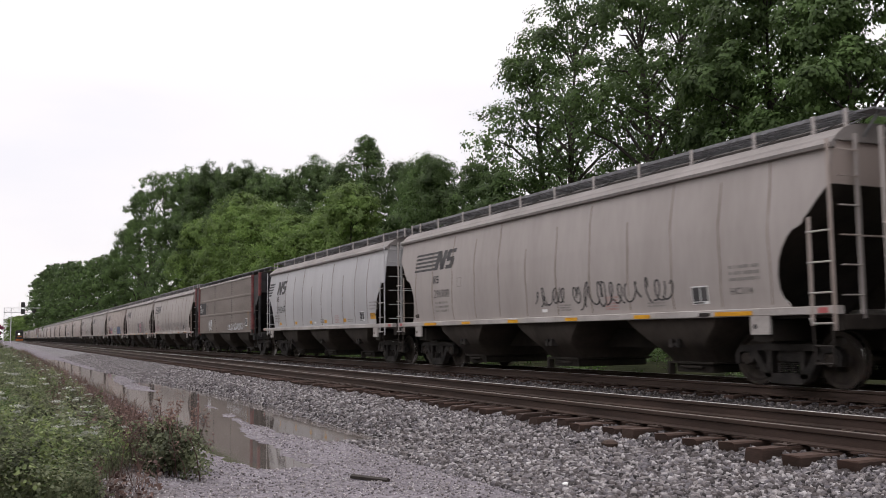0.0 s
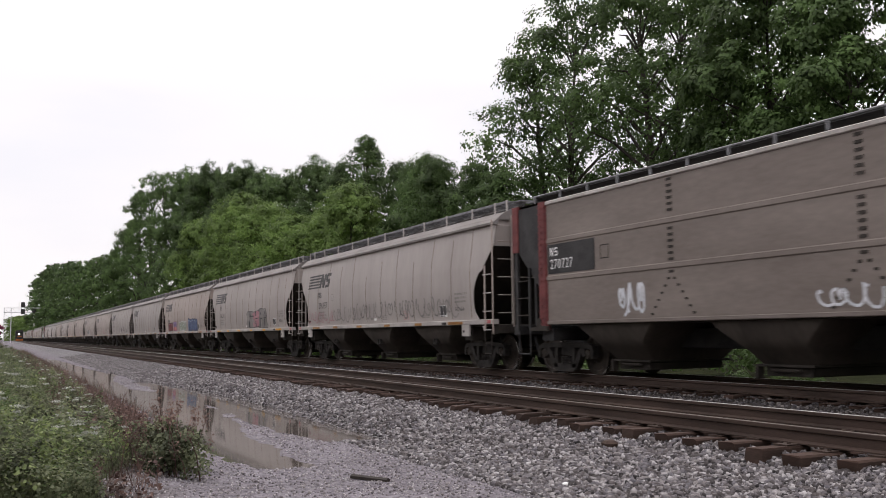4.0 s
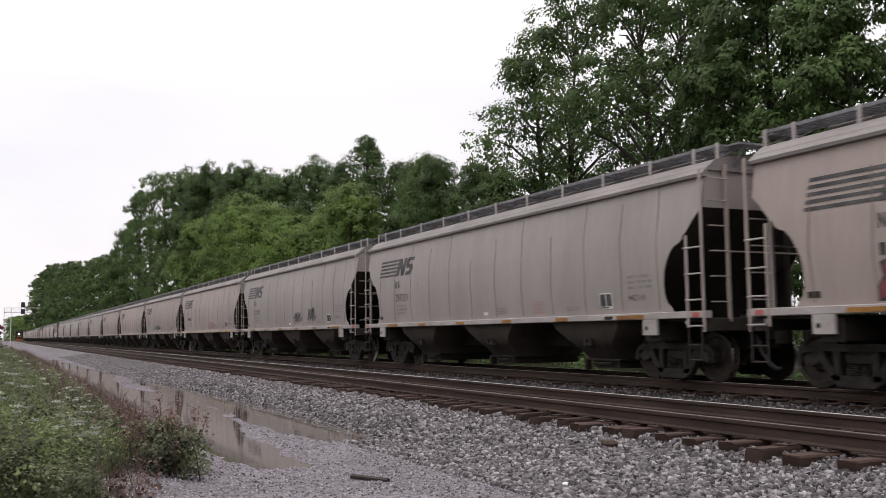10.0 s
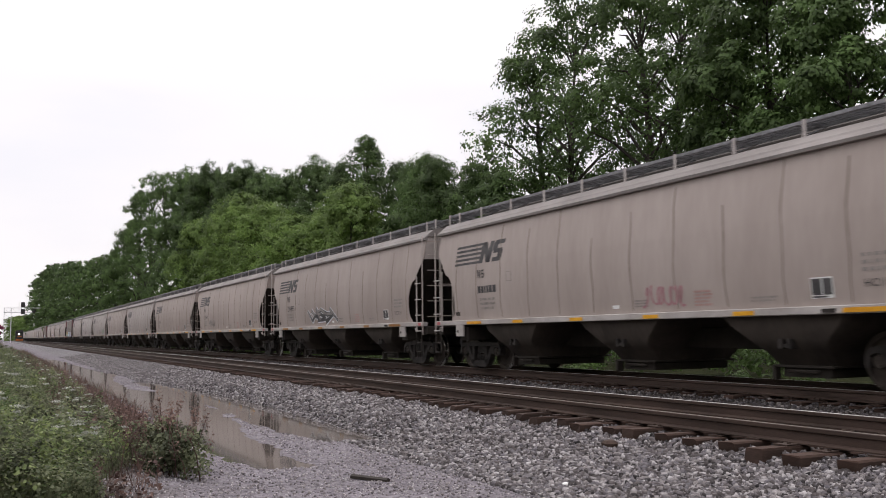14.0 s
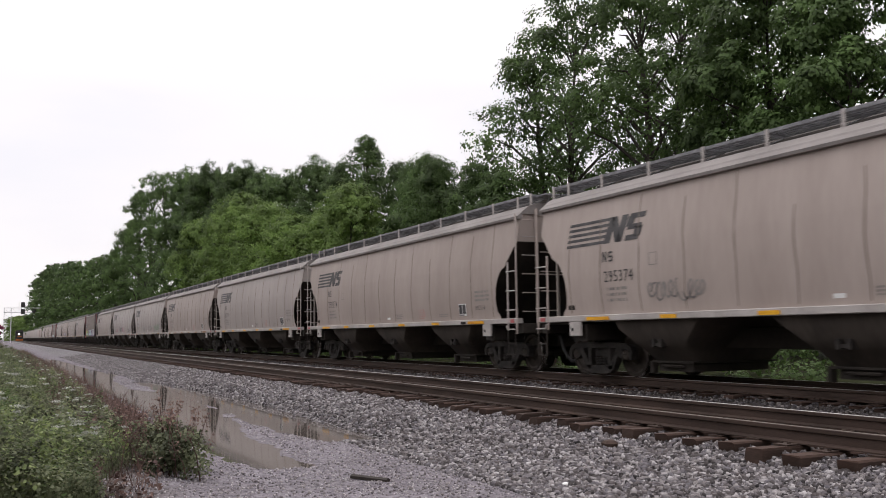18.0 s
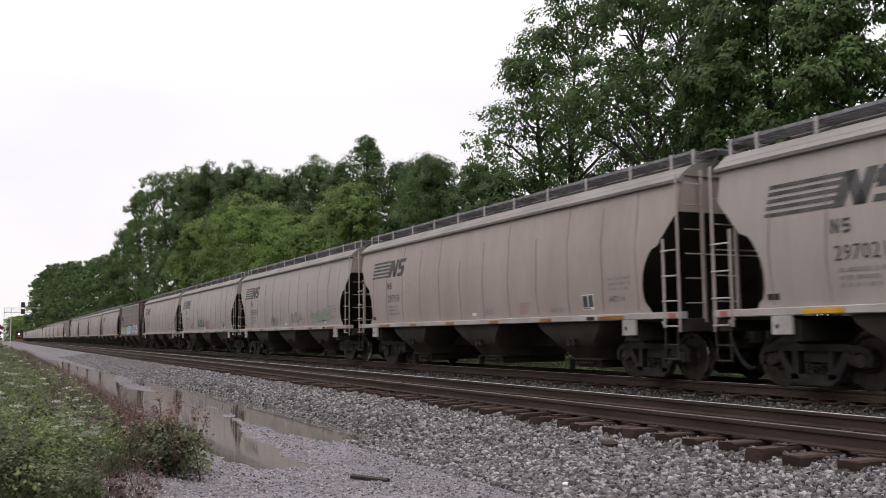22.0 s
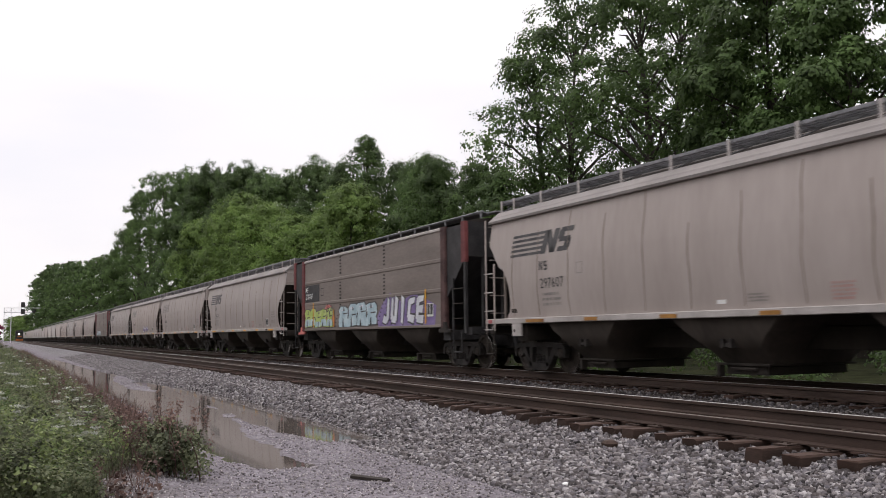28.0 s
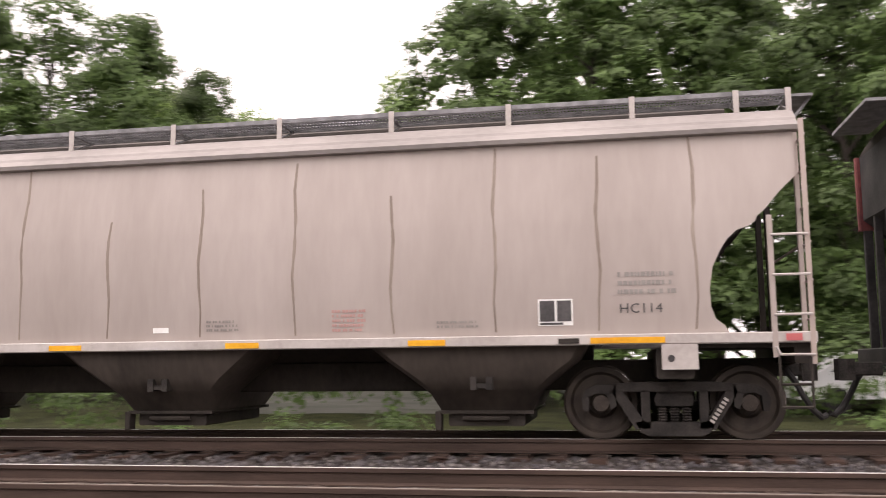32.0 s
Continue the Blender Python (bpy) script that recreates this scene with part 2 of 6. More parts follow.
def ground_material():
    """Gravel lane, limestone ballast and weedy verge, told apart by the distance across the line."""
    m = bpy.data.materials.new("gravel_ballast_and_verge")
    m.use_nodes = True
    n, l = m.node_tree.nodes, m.node_tree.links
    p = n["Principled BSDF"]
    tc, sep = n.new("ShaderNodeTexCoord"), n.new("ShaderNodeSeparateXYZ")
    l.new(tc.outputs["Object"], sep.inputs[0])
    wob = n.new("ShaderNodeTexNoise")
    wob.inputs["Scale"].default_value, wob.inputs["Detail"].default_value = 0.5, 6
    l.new(tc.outputs["Object"], wob.inputs["Vector"])
    yy = n.new("ShaderNodeMath")
    yy.operation = "MULTIPLY_ADD"
    l.new(wob.outputs["Fac"], yy.inputs[0])
    yy.inputs[1].default_value = 1.6
    l.new(sep.outputs["Y"], yy.inputs[2])
    cells = n.new("ShaderNodeTexVoronoi")
    cells.inputs["Scale"].default_value = 24
    l.new(tc.outputs["Object"], cells.inputs["Vector"])
    dust = n.new("ShaderNodeTexNoise")
    dust.inputs["Scale"].default_value, dust.inputs["Detail"].default_value = 1.3, 8
    l.new(tc.outputs["Object"], dust.inputs["Vector"])
    grey = n.new("ShaderNodeSeparateColor")
    l.new(cells.outputs["Color"], grey.inputs[0])

    def ramp(src, stops):
        r = n.new("ShaderNodeValToRGB")
        e = r.color_ramp.elements
        for i, (pos, col) in enumerate(stops):
            q = e[i] if i < 2 else e.new(pos)
            q.position, q.color = pos, (*col, 1)
        l.new(src, r.inputs["Fac"])
        return r.outputs["Color"]

    def blend(a, b, src, lo, hi):
        r, x = n.new("ShaderNodeMapRange"), n.new("ShaderNodeMix")
        r.inputs["From Min"].default_value, r.inputs["From Max"].default_value = lo, hi
        l.new(src, r.inputs["Value"])
        x.data_type = "RGBA"
        l.new(r.outputs["Result"], x.inputs["Factor"])
        l.new(a, x.inputs["A"])
        l.new(b, x.inputs["B"])
        return x.outputs["Result"]
    lane = ramp(dust.outputs["Fac"], [(0.3, (0.145, 0.125, 0.142)), (0.7, (0.25, 0.224, 0.252))])
    cell_c = ramp(grey.outputs[0], [(0.0, (0.05, 0.047, 0.05)), (1.0, (0.31, 0.297, 0.302))])
    soil = ramp(dust.outputs["Fac"], [(0.35, (0.05, 0.042, 0.034)), (0.7, (0.14, 0.115, 0.095))])
    green = ramp(dust.outputs["Fac"], [(0.3, (0.016, 0.019, 0.010)), (0.7, (0.042, 0.046, 0.02))])
    # track bed darkened for oil and for the train's shadow on it
    oily_shade = ramp(dust.outputs["Fac"], [(0.3, (0.03, 0.026, 0.024)), (0.7, (0.085, 0.074, 0.068))])
    half = n.new("ShaderNodeMix")
    half.data_type = "RGBA"
    half.inputs["Factor"].default_value = 0.45
    l.new(lane, half.inputs["A"])
    l.new(cell_c, half.inputs["B"])
    c = blend(soil, half.outputs["Result"], yy.outputs[0], 1.9, 2.7)
    c = blend(c, cell_c, yy.outputs[0], 5.4, 6.2)
    c = blend(c, oily_shade, yy.outputs[0], 8.1, 8.7)
    c = blend(c, cell_c, yy.outputs[0], 14.6, 15.6)
    c = blend(c, green, yy.outputs[0], 17.4, 18.6)
    l.new(c, p.inputs["Base Color"])
    p.inputs["Roughness"].default_value = 0.95
    p.inputs["Specular IOR Level"].default_value = 0.05
    b = n.new("ShaderNodeBump")
    b.inputs["Strength"].default_value, b.inputs["Distance"].default_value = 0.7, 0.03
    l.new(cells.outputs["Distance"], b.inputs["Height"])
    b.invert = True
    l.new(b.outputs["Normal"], p.inputs["Normal"])
    return m


M["ground"] = ground_material()
M["water"] = material("muddy_puddle_water", (0.09, 0.075, 0.066), (0.13, 0.112, 0.10), 0.045, 0, 2, 8, 0.0, spec=0.5)


# ---- mesh helpers ----
class Shape:
    """Vertices and faces gathered for one mesh."""

    def __init__(self):
        self.v, self.f = [], []

    def add(self, verts, faces):
        n = len(self.v)
        self.v.extend(verts)
        self.f.extend([tuple(i + n for i in q) for q in faces])
        return self

    def box(self, x0, x1, y0, y1, z0, z1, c=0.0):
        """A box; c: width of its chamfered edges along the longest axis."""
        if c <= 0:
            return self.add([(x, y, z) for x in (x0, x1) for y in (y0, y1) for z in (z0, z1)],
                            [(0, 1, 3, 2), (4, 6, 7, 5), (0, 4, 5, 1), (2, 3, 7, 6), (0, 2, 6, 4), (1, 5, 7, 3)])
        d = (x1 - x0, y1 - y0, z1 - z0)
        ax = d.index(max(d))
        lo, hi = [(x0, x1), (y0, y1), (z0, z1)][ax]
        (a0, a1), (b0, b1) = [r for i, r in enumerate([(x0, x1), (y0, y1), (z0, z1)]) if i != ax]
        ring = [(a0 + c, b0), (a1 - c, b0), (a1, b0 + c), (a1, b1 - c), (a1 - c, b1), (a0 + c, b1), (a0, b1 - c), (a0, b0 + c)]
        return self.prism(ring, ax, lo, hi)

    def prism(self, ring, ax, lo, hi):
        """A polygon of the two other axes, drawn out along axis ax."""
        n = len(ring)

        def put(a, b, t):
            q = [a, b]
            q.insert(ax, t)
            return tuple(q)
        verts = [put(a, b, lo) for a, b in ring] + [put(a, b, hi) for a, b in ring]
        faces = [(i, (i + 1) % n, n + (i + 1) % n, n + i) for i in range(n)] + [tuple(range(n))[::-1], tuple(range(n, 2 * n))]
        return self.add(verts, faces)

    def bar(self, p, q, r, n=6):
        """A round bar from p to q."""
        p, q = Vector(p), Vector(q)
        d = (q - p).normalized()
        s = d.orthogonal().normalized()
        t = d.cross(s)
        ring = [r * (math.cos(a) * s + math.sin(a) * t) for a in [2 * math.pi * i / n for i in range(n)]]
        return self.add([tuple(p + o) for o in ring] + [tuple(q + o) for o in ring],
                        [(i, (i + 1) % n, n + (i + 1) % n, n + i) for i in range(n)] + [tuple(range(n))[::-1], tuple(range(n, 2 * n))])

    def tube(self, pts, radii, n=6):
        """A bent tapering tube through the points."""
        rings = []
        for i, p in enumerate(pts):
            d = (Vector(pts[min(i + 1, len(pts) - 1)]) - Vector(pts[max(i - 1, 0)])).normalized()
            s = d.cross(Vector((0.31, 0.95, 0.05))).normalized()
            t = d.cross(s)
            rings.append([tuple(Vector(p) + radii[i] * (math.cos(a) * s + math.sin(a) * t)) for a in [2 * math.pi * j / n for j in range(n)]])
        verts = [v for r in rings for v in r]
        faces = [(k * n + i, k * n + (i + 1) % n, (k + 1) * n + (i + 1) % n, (k + 1) * n + i) for k in range(len(pts) - 1) for i in range(n)]
        faces += [tuple(range(n))[::-1], tuple(range((len(pts) - 1) * n, len(pts) * n))]
        return self.add(verts, faces)

    def lathe(self, profile, n=24, axis="y", caps=True):
        """Profile of (along, radius) turned about the axis."""
        verts = []
        for a, r in profile:
            for i in range(n):
                t = 2 * math.pi * i / n
                verts.append((r * math.cos(t), a, r * math.sin(t)) if axis == "y" else (r * math.cos(t), r * math.sin(t), a))
        m = len(profile)
        faces = [(k * n + i, k * n + (i + 1) % n, (k + 1) * n + (i + 1) % n, (k + 1) * n + i) for k in range(m - 1) for i in range(n)]
        if caps:
            faces += [tuple(range(n))[::-1], tuple(range((m - 1) * n, m * n))]
        return self.add(verts, faces)

    def moved(self, m):
        self.v = [tuple(m @ Vector(p)) for p in self.v]
        return self

    def mesh(self, name, mat, smooth=False):
        me = bpy.data.meshes.new(name)
        me.from_pydata(self.v, [], self.f)
        me.materials.append(mat)
        bm = bmesh.new()
        bm.from_mesh(me)
        bmesh.ops.recalc_face_normals(bm, faces=bm.faces)
        bm.to_mesh(me)
        bm.free()
        if smooth:
            me.polygons.foreach_set("use_smooth", [True] * len(me.polygons))
            me.set_sharp_from_angle(angle=0.6)
        return me


def part(name, shape, mat, parent=None, label="", at=None, smooth=False):
    """One mesh object from a Shape or a ready mesh, under its thing or part."""
    me = shape if isinstance(shape, bpy.types.Mesh) else shape.mesh(name, mat, smooth)
    ob = new(name, me)
    ob.parent = parent
    if at is not None:
        ob.matrix_basis = at
    if label:
        ob["label"] = label
    return ob


def thing(name, label, category, group="", kind="", at=None):
    ob = tagged(new(name), label, category, group, kind)
    ob.empty_display_size = 0.1
    if at is not None:
        ob.matrix_basis = at
    return ob


def quick_mesh(name, verts, faces, mat):
    """A large mesh straight from arrays of vertices and of faces with one count of corners."""
    verts, faces = np.asarray(verts, dtype=np.float32), np.asarray(faces, dtype=np.int32)
    me = bpy.data.meshes.new(name)
    k = faces.shape[1]
    me.vertices.add(len(verts))
    me.vertices.foreach_set("co", verts.ravel())
    me.loops.add(faces.size)
    me.loops.foreach_set("vertex_index", faces.ravel())
    me.polygons.add(len(faces))
    me.polygons.foreach_set("loop_start", np.arange(0, faces.size, k, dtype=np.int32))
    me.update(calc_edges=True)
    me.materials.append(mat)
    return me


# ---- the ground: one sheet from lane and puddle over both tracks to the wood ----
NEAR, FAR = 8.39, 12.76          # centre lines of the two tracks
NEAR_Z = -0.07
WATER_Z = -0.70
ARMS = [[(-80, 3.6, 0.3), (-70, 3.7, 0.5), (-52, 3.75, 0.62), (-44, 4.0, 0.85), (-36, 3.4, 0.5), (-31, 3.38, 0.45), (-28, 3.8, 0.8), (-25, 3.9, 0.85), (-21.7, 3.72, 0.78), (-18.9, 3.55, 0.66), (-15.7, 3.3, 0.5), (-13, 3.28, 0.46), (-11.5, 3.27, 0.32)],
        [(-36, 4.9, 0.2), (-28, 4.95, 0.55), (-26, 5.1, 0.72), (-23.9, 5.25, 0.7), (-20.9, 5.2, 0.6), (-18, 5.05, 0.58), (-15.5, 4.95, 0.58), (-13.6, 5.1, 0.3)]]


def smooth_noise(x, y, s, seed=0):
    r = np.random.RandomState(seed)
    out = np.zeros_like(x)
    for i in range(5):
        a, ph = r.uniform(0, 2 * np.pi), r.uniform(0, 6.28)
        k = s * (1.6 ** i)
        out += np.sin(k * (x * np.cos(a) + y * np.sin(a)) + ph + 1.3 * np.sin(0.7 * k * (y * np.cos(a) - x * np.sin(a)) + 2 * ph)) / (1.45 ** i)
    return out / 2.6


def ground_z(x, y):
    """Height of the ground: lane, ballast shoulders up to the ties, verge, and a wooded rise far down the line."""
    x, y = np.asarray(x, float), np.asarray(y, float)
    z = np.interp(y, [-3000, -40, 0.0, 1.2, 2.2, 5.1, 5.7, 6.7, 7.0, 7.4, 9.4, 9.8, 10.3, 11.2, 11.6, 14.0, 14.4, 16.2, 18.5, 24, 40, 3000],
                  [1.0, 0.3, -0.30, -0.48, -0.655, -0.64, -0.575, -0.42, -0.375, -0.325, -0.325, -0.30, -0.31, -0.27, -0.235, -0.235, -0.27, -0.62, -0.45, -0.25, 0.3, 4.0])
    z = z + 0.018 * smooth_noise(x, y, 2.4, 3) * ((y < 6.2) | (y > 16)) + 0.05 * smooth_noise(x, y, 0.5, 5) * ((y < 2.6) | (y > 17))
    z = z + np.interp(y, [5.5, 6.2, 7.0, 7.3], [0, 1, 1, 0]) * (0.02 - 0.075 * np.clip((x + 17) / 8, 0, 1))
    best = np.full(x.shape, 9.0)
    for arm in ARMS:
        for (ax, ay, ar), (bx, by, br) in zip(arm, arm[1:]):
            t = np.clip(((x - ax) * (bx - ax) + (y - ay) * (by - ay)) / ((bx - ax) ** 2 + (by - ay) ** 2), 0, 1)
            d = np.hypot(x - (ax + t * (bx - ax)), y - (ay + t * (by - ay))) - (ar + t * (br - ar))
            best = np.minimum(best, d)
    best = best + 0.17 * smooth_noise(x, y, 1.9, 11) - 0.05 + 0.07 * smooth_noise(x, y, 8.0, 12)
    basin = np.clip(best / 0.5, -1, 1)
    w = np.clip(1 - (best - 0.12) / 0.5, 0, 1) * np.clip((6.1 - y) / 0.4, 0, 1)
    z = z * (1 - w) + w * np.where(best < 0, WATER_Z + 0.05 * basin, np.minimum(np.maximum(z, WATER_Z + 0.004), WATER_Z + 0.075 * basin + 0.0))
    rise = np.clip((-x - 260) / 300, 0, 1) ** 1.2 * np.clip((y - 15.5) / 20, 0, 1) * 2
    return z + rise


def spread(lo, hi, step, far_lo, far_hi, grow=1.25):
    mid = list(np.arange(lo, hi, step))
    out, s, p = [], step, lo
    while p > far_lo:
        s *= grow
        p -= s
        out.append(p)
    up, s, p = [], step, mid[-1]
    while p < far_hi:
        s *= grow
        p += s
        up.append(p)
    return np.array(out[::-1] + mid + up)


def ground():
    gx = np.unique(np.concatenate([spread(-80, 10, 0.30, -3000, 3000, 1.08), np.arange(-34, -5, 0.11)]).round(3))
    gy = np.concatenate([spread(0.5, 7.6, 0.11, -3000, 7.6, 1.2), np.arange(7.8, 20, 0.25), 20 * 1.2 ** np.arange(0, 28)])
    gy = np.unique(gy.round(4))
    x, y = np.meshgrid(gx, gy, indexing="ij")
    v = np.stack([x, y, ground_z(x, y)], -1).reshape(-1, 3)
    nx, ny = len(gx), len(gy)
    i = np.arange(nx - 1)[:, None] * ny + np.arange(ny - 1)[None, :]
    f = np.stack([i, i + ny, i + ny + 1, i + 1], -1).reshape(-1, 4)
    me = quick_mesh("ground", v, f, M["ground"])
    me.polygons.foreach_set("use_smooth", [True] * len(me.polygons))
    tagged(new("ground", me), "grey gravel lane, limestone ballast and weedy verge", "ground", kind="structure")


ground()


def puddle():
    s = Shape()
    s.add([(-80, 2.3, WATER_Z), (-9, 2.3, WATER_Z), (-9, 6.0, WATER_Z), (-80, 6.0, WATER_Z)], [(0, 1, 2, 3)])
    tagged(part("puddle_water", s, M["water"]), "still muddy rain puddle lying along the gravel lane", "puddle", kind="structure")


puddle()


# ---- stones ----
def rocks(name, n, seed, where, lo, hi, label, mat="stone"):
    """Loose angular stones lying on the ground, as one heap of stuff."""
    r = np.random.RandomState(seed)
    x, y = where(r, n)
    n = len(x)
    size = lo + (hi - lo) * r.rand(n) ** 1.8
    cube = np.array([(a, b, c) for a in (-1, 1) for b in (-1, 1) for c in (-1, 1)], float) * 0.5
    v = cube[None] * (0.55 + 0.75 * r.rand(n, 8, 3)) * size[:, None, None]
    ang = r.rand(n, 3) * 6.28
    for ax in range(3):
        c, s = np.cos(ang[:, ax])[:, None], np.sin(ang[:, ax])[:, None]
        a, b = [(1, 2), (2, 0), (0, 1)][ax]
        v[:, :, a], v[:, :, b] = v[:, :, a] * c - v[:, :, b] * s, v[:, :, a] * s + v[:, :, b] * c
    v += np.stack([x, y, ground_z(x, y) + size * 0.18], -1)[:, None, :]
    q = np.array([(0, 1, 3, 2), (4, 6, 7, 5), (0, 4, 5, 1), (2, 3, 7, 6), (0, 2, 6, 4), (1, 5, 7, 3)])
    f = (np.arange(n)[:, None, None] * 8 + q[None]).reshape(-1, 4)
    tagged(new(name, quick_mesh(name, v.reshape(-1, 3), f, M[mat])), label, "ballast", kind="stuff")


def shoulder(r, n):
    x = -3.0 - 80 * r.rand(n) ** 2.6
    y = 4.7 + 2.62 * r.rand(n)
    keep = ground_z(x, y) > WATER_Z + 0.004
    return x[keep], y[keep]


def crib(r, n):
    x = 8 - 60 * r.rand(n)
    y = np.where(r.rand(n) < 0.5, 7.3 + 2.2 * r.rand(n), 9.4 + 2.5 * r.rand(n))
    return x, y


def back_slope(r, n):
    return -24 + 38 * r.rand(n), 14.1 + 2.6 * r.rand(n)


def lane_chips(r, n):
    x = -6.0 - 60 * r.rand(n) ** 2.2
    y = 0.7 + 4.4 * r.rand(n)
    keep = ground_z(x, y) > WATER_Z + 0.006
    return x[keep], y[keep]


rocks("ballast_stones", 125000, 1, shoulder, 0.02, 0.056, "loose grey crushed limestone ballast on the track shoulder")
rocks("crib_stones", 46000, 2, crib, 0.022, 0.052, "brown-grey crushed stone between the wooden ties, darkened for dust and train shade", "dusty_shaded_stone")
rocks("far_ballast_stones", 7000, 3, back_slope, 0.03, 0.08, "grey ballast stones beyond the far track")
rocks("lane_gravel", 46000, 4, lane_chips, 0.008, 0.024, "small grey gravel chips strewn over the lane", "chip")


# ---- tracks ----
def rail_mesh(x0, x1):
    web = [(-0.07, -0.178), (0.07, -0.178), (0.07, -0.165), (0.012, -0.145), (0.010, -0.055), (0.036, -0.045), (0.036, -0.006),
           (0.028, -0.003), (-0.028, -0.003), (-0.036, -0.006), (-0.036, -0.045), (-0.010, -0.055), (-0.012, -0.145), (-0.07, -0.165)]
    return Shape().prism(web, 0, x0, x1).mesh("rail", M["rail"])


def railway(name, y0, z0, label, seed):
    r = random.Random(seed)
    t = thing(name, label, "railway track", kind="structure", at=pose(0, y0, z0))
    rm = rail_mesh(-900, 400)
    head = Shape().box(-900, 400, -0.026, 0.026, -0.003, 0.0).mesh("rail_head", M["railtop"])
    dim_head = Shape().box(-900, 400, -0.026, 0.026, -0.003, 0.0).mesh("rail_head", M["railtop_dull"])
    for side in (-1, 1):
        rail = part("rail", rm, None, t, at=pose(0, side * 0.7535, 0))
        dull = side < 0 and y0 == NEAR
        part("running_surface", dim_head if dull else head, None, rail, "polished steel rail top coloured duller for its weaker reflection" if dull else "steel rail top polished by wheels")
    plate = Shape().box(-0.09, 0.09, -0.17, 0.17, -0.182, -0.168, 0.004)
    for sx in (-0.05, 0.05):
        for sy in (-0.085, 0.085):
            plate.box(sx - 0.012, sx + 0.012, sy - 0.016, sy + 0.016, -0.17, -0.15)
    pm = plate.mesh("tie_plate", M["rail"])
    ties = []
    for i in range(6):
        rr = random.Random(i + seed)
        s = Shape().prism([(-0.115, -0.36), (0.115, -0.36), (0.115, -0.195 - 0.01 * rr.random()), (0.10, -0.182), (-0.10, -0.182 - 0.008 * rr.random()), (-0.115, -0.195)], 1, -1.3, 1.3)
        s.v = [(x + rr.uniform(-0.012, 0.012), y + rr.uniform(-0.03, 0.03), z + rr.uniform(-0.006, 0.002)) for x, y, z in s.v]
        ties.append(s.mesh("tie", M["tie"]))
    rest = Shape()
    x = 18.0
    while x > -300:
        x -= 0.533 + r.uniform(-0.03, 0.03)
        if x > -62:
            tie = part("tie", ties[r.randrange(6)], None, t, at=pose(x, r.uniform(-0.09, 0.09), r.uniform(-0.02, 0.0), r.uniform(-0.4, 0.4), r.uniform(-2, 2), r.uniform(-2.2, 2.2)))
            if x > -26:
                for side in (-1, 1):
                    part("tie_plate", pm, None, tie, at=pose(0, side * 0.7535, 0))
        else:
            rest.box(x - 0.11, x + 0.11, -1.3, 1.3, -0.36, -0.185)
    tagged(part("far_ties", rest, M["tie"], t), kind="stuff")
    return t


railway("railway_track_near", NEAR, NEAR_Z, "empty rusty railway track on dark wooden ties in ballast", 5)
railway("railway_track_far", FAR, 0.0, "railway track under the moving freight train", 9)


# ---- the freight train ----
SPEED, GAIN, PITCH, NOSE = 10.0656, 0.01214, 17.346, -5.947


def side_y(z):
    """Half width of the bulging hopper side at height z."""
    return float(np.interp(z, [1.15, 1.3, 1.7, 2.2, 2.7, 3.2, 3.6, 3.9], [1.535, 1.55, 1.592, 1.615, 1.602, 1.548, 1.485, 1.425]))


def flat_y(z):
    return 1.585


CUT = [(1.28, 7.40), (1.38, 7.34), (1.46, 7.24), (1.6, 7.19), (1.8, 7.18), (2.06, 7.22), (2.25, 7.31), (2.4, 7.41), (2.5, 7.52), (2.545, 7.66), (2.60, 7.74), (2.66, 7.76), (2.72, 7.84), (2.95, 8.04), (3.14, 8.24), (3.45, 8.24), (3.71, 8.24)]
CUT_SQUARE = [(1.28, 6.62), (1.6, 6.65), (2.04, 6.8), (2.3, 7.0), (2.5, 7.22), (2.6, 7.3), (2.63, 7.58), (3.0, 7.58), (3.4, 7.58), (3.71, 7.58)]


def side_sheet(cut, sgn, half_in=0.0):
    """A curved side sheet whose ends follow the cut line, with a little thickness."""
    s = Shape()
    for off in (0.0, -0.02):
        n = len(s.v)
        cols = np.linspace(-1, 1, 15)
        for z, xm in cut:
            for c in cols:
                s.v.append((c * xm, sgn * (side_y(z) + off), z))
        for i in range(len(cut) - 1):
            for j in range(len(cols) - 1):
                a = n + i * len(cols) + j
                s.f.append((a, a + 1, a + 1 + len(cols), a + len(cols)))
    k, w = len(cut) * 15, 15
    s.inner = (len(s.f) // 2, len(s.f))
    for i in range(len(cut) - 1):
        for j in (0, w - 1):
            a = i * w + j
            s.f.append((a, a + w, a + w + k, a + k))
    return s


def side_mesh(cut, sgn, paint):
    """The side sheet as a mesh: painted outside, dark inside."""
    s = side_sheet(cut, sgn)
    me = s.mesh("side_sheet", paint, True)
    me.materials.append(M["grime_shade"])
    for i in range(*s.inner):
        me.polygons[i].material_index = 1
    return me


MESH = {}


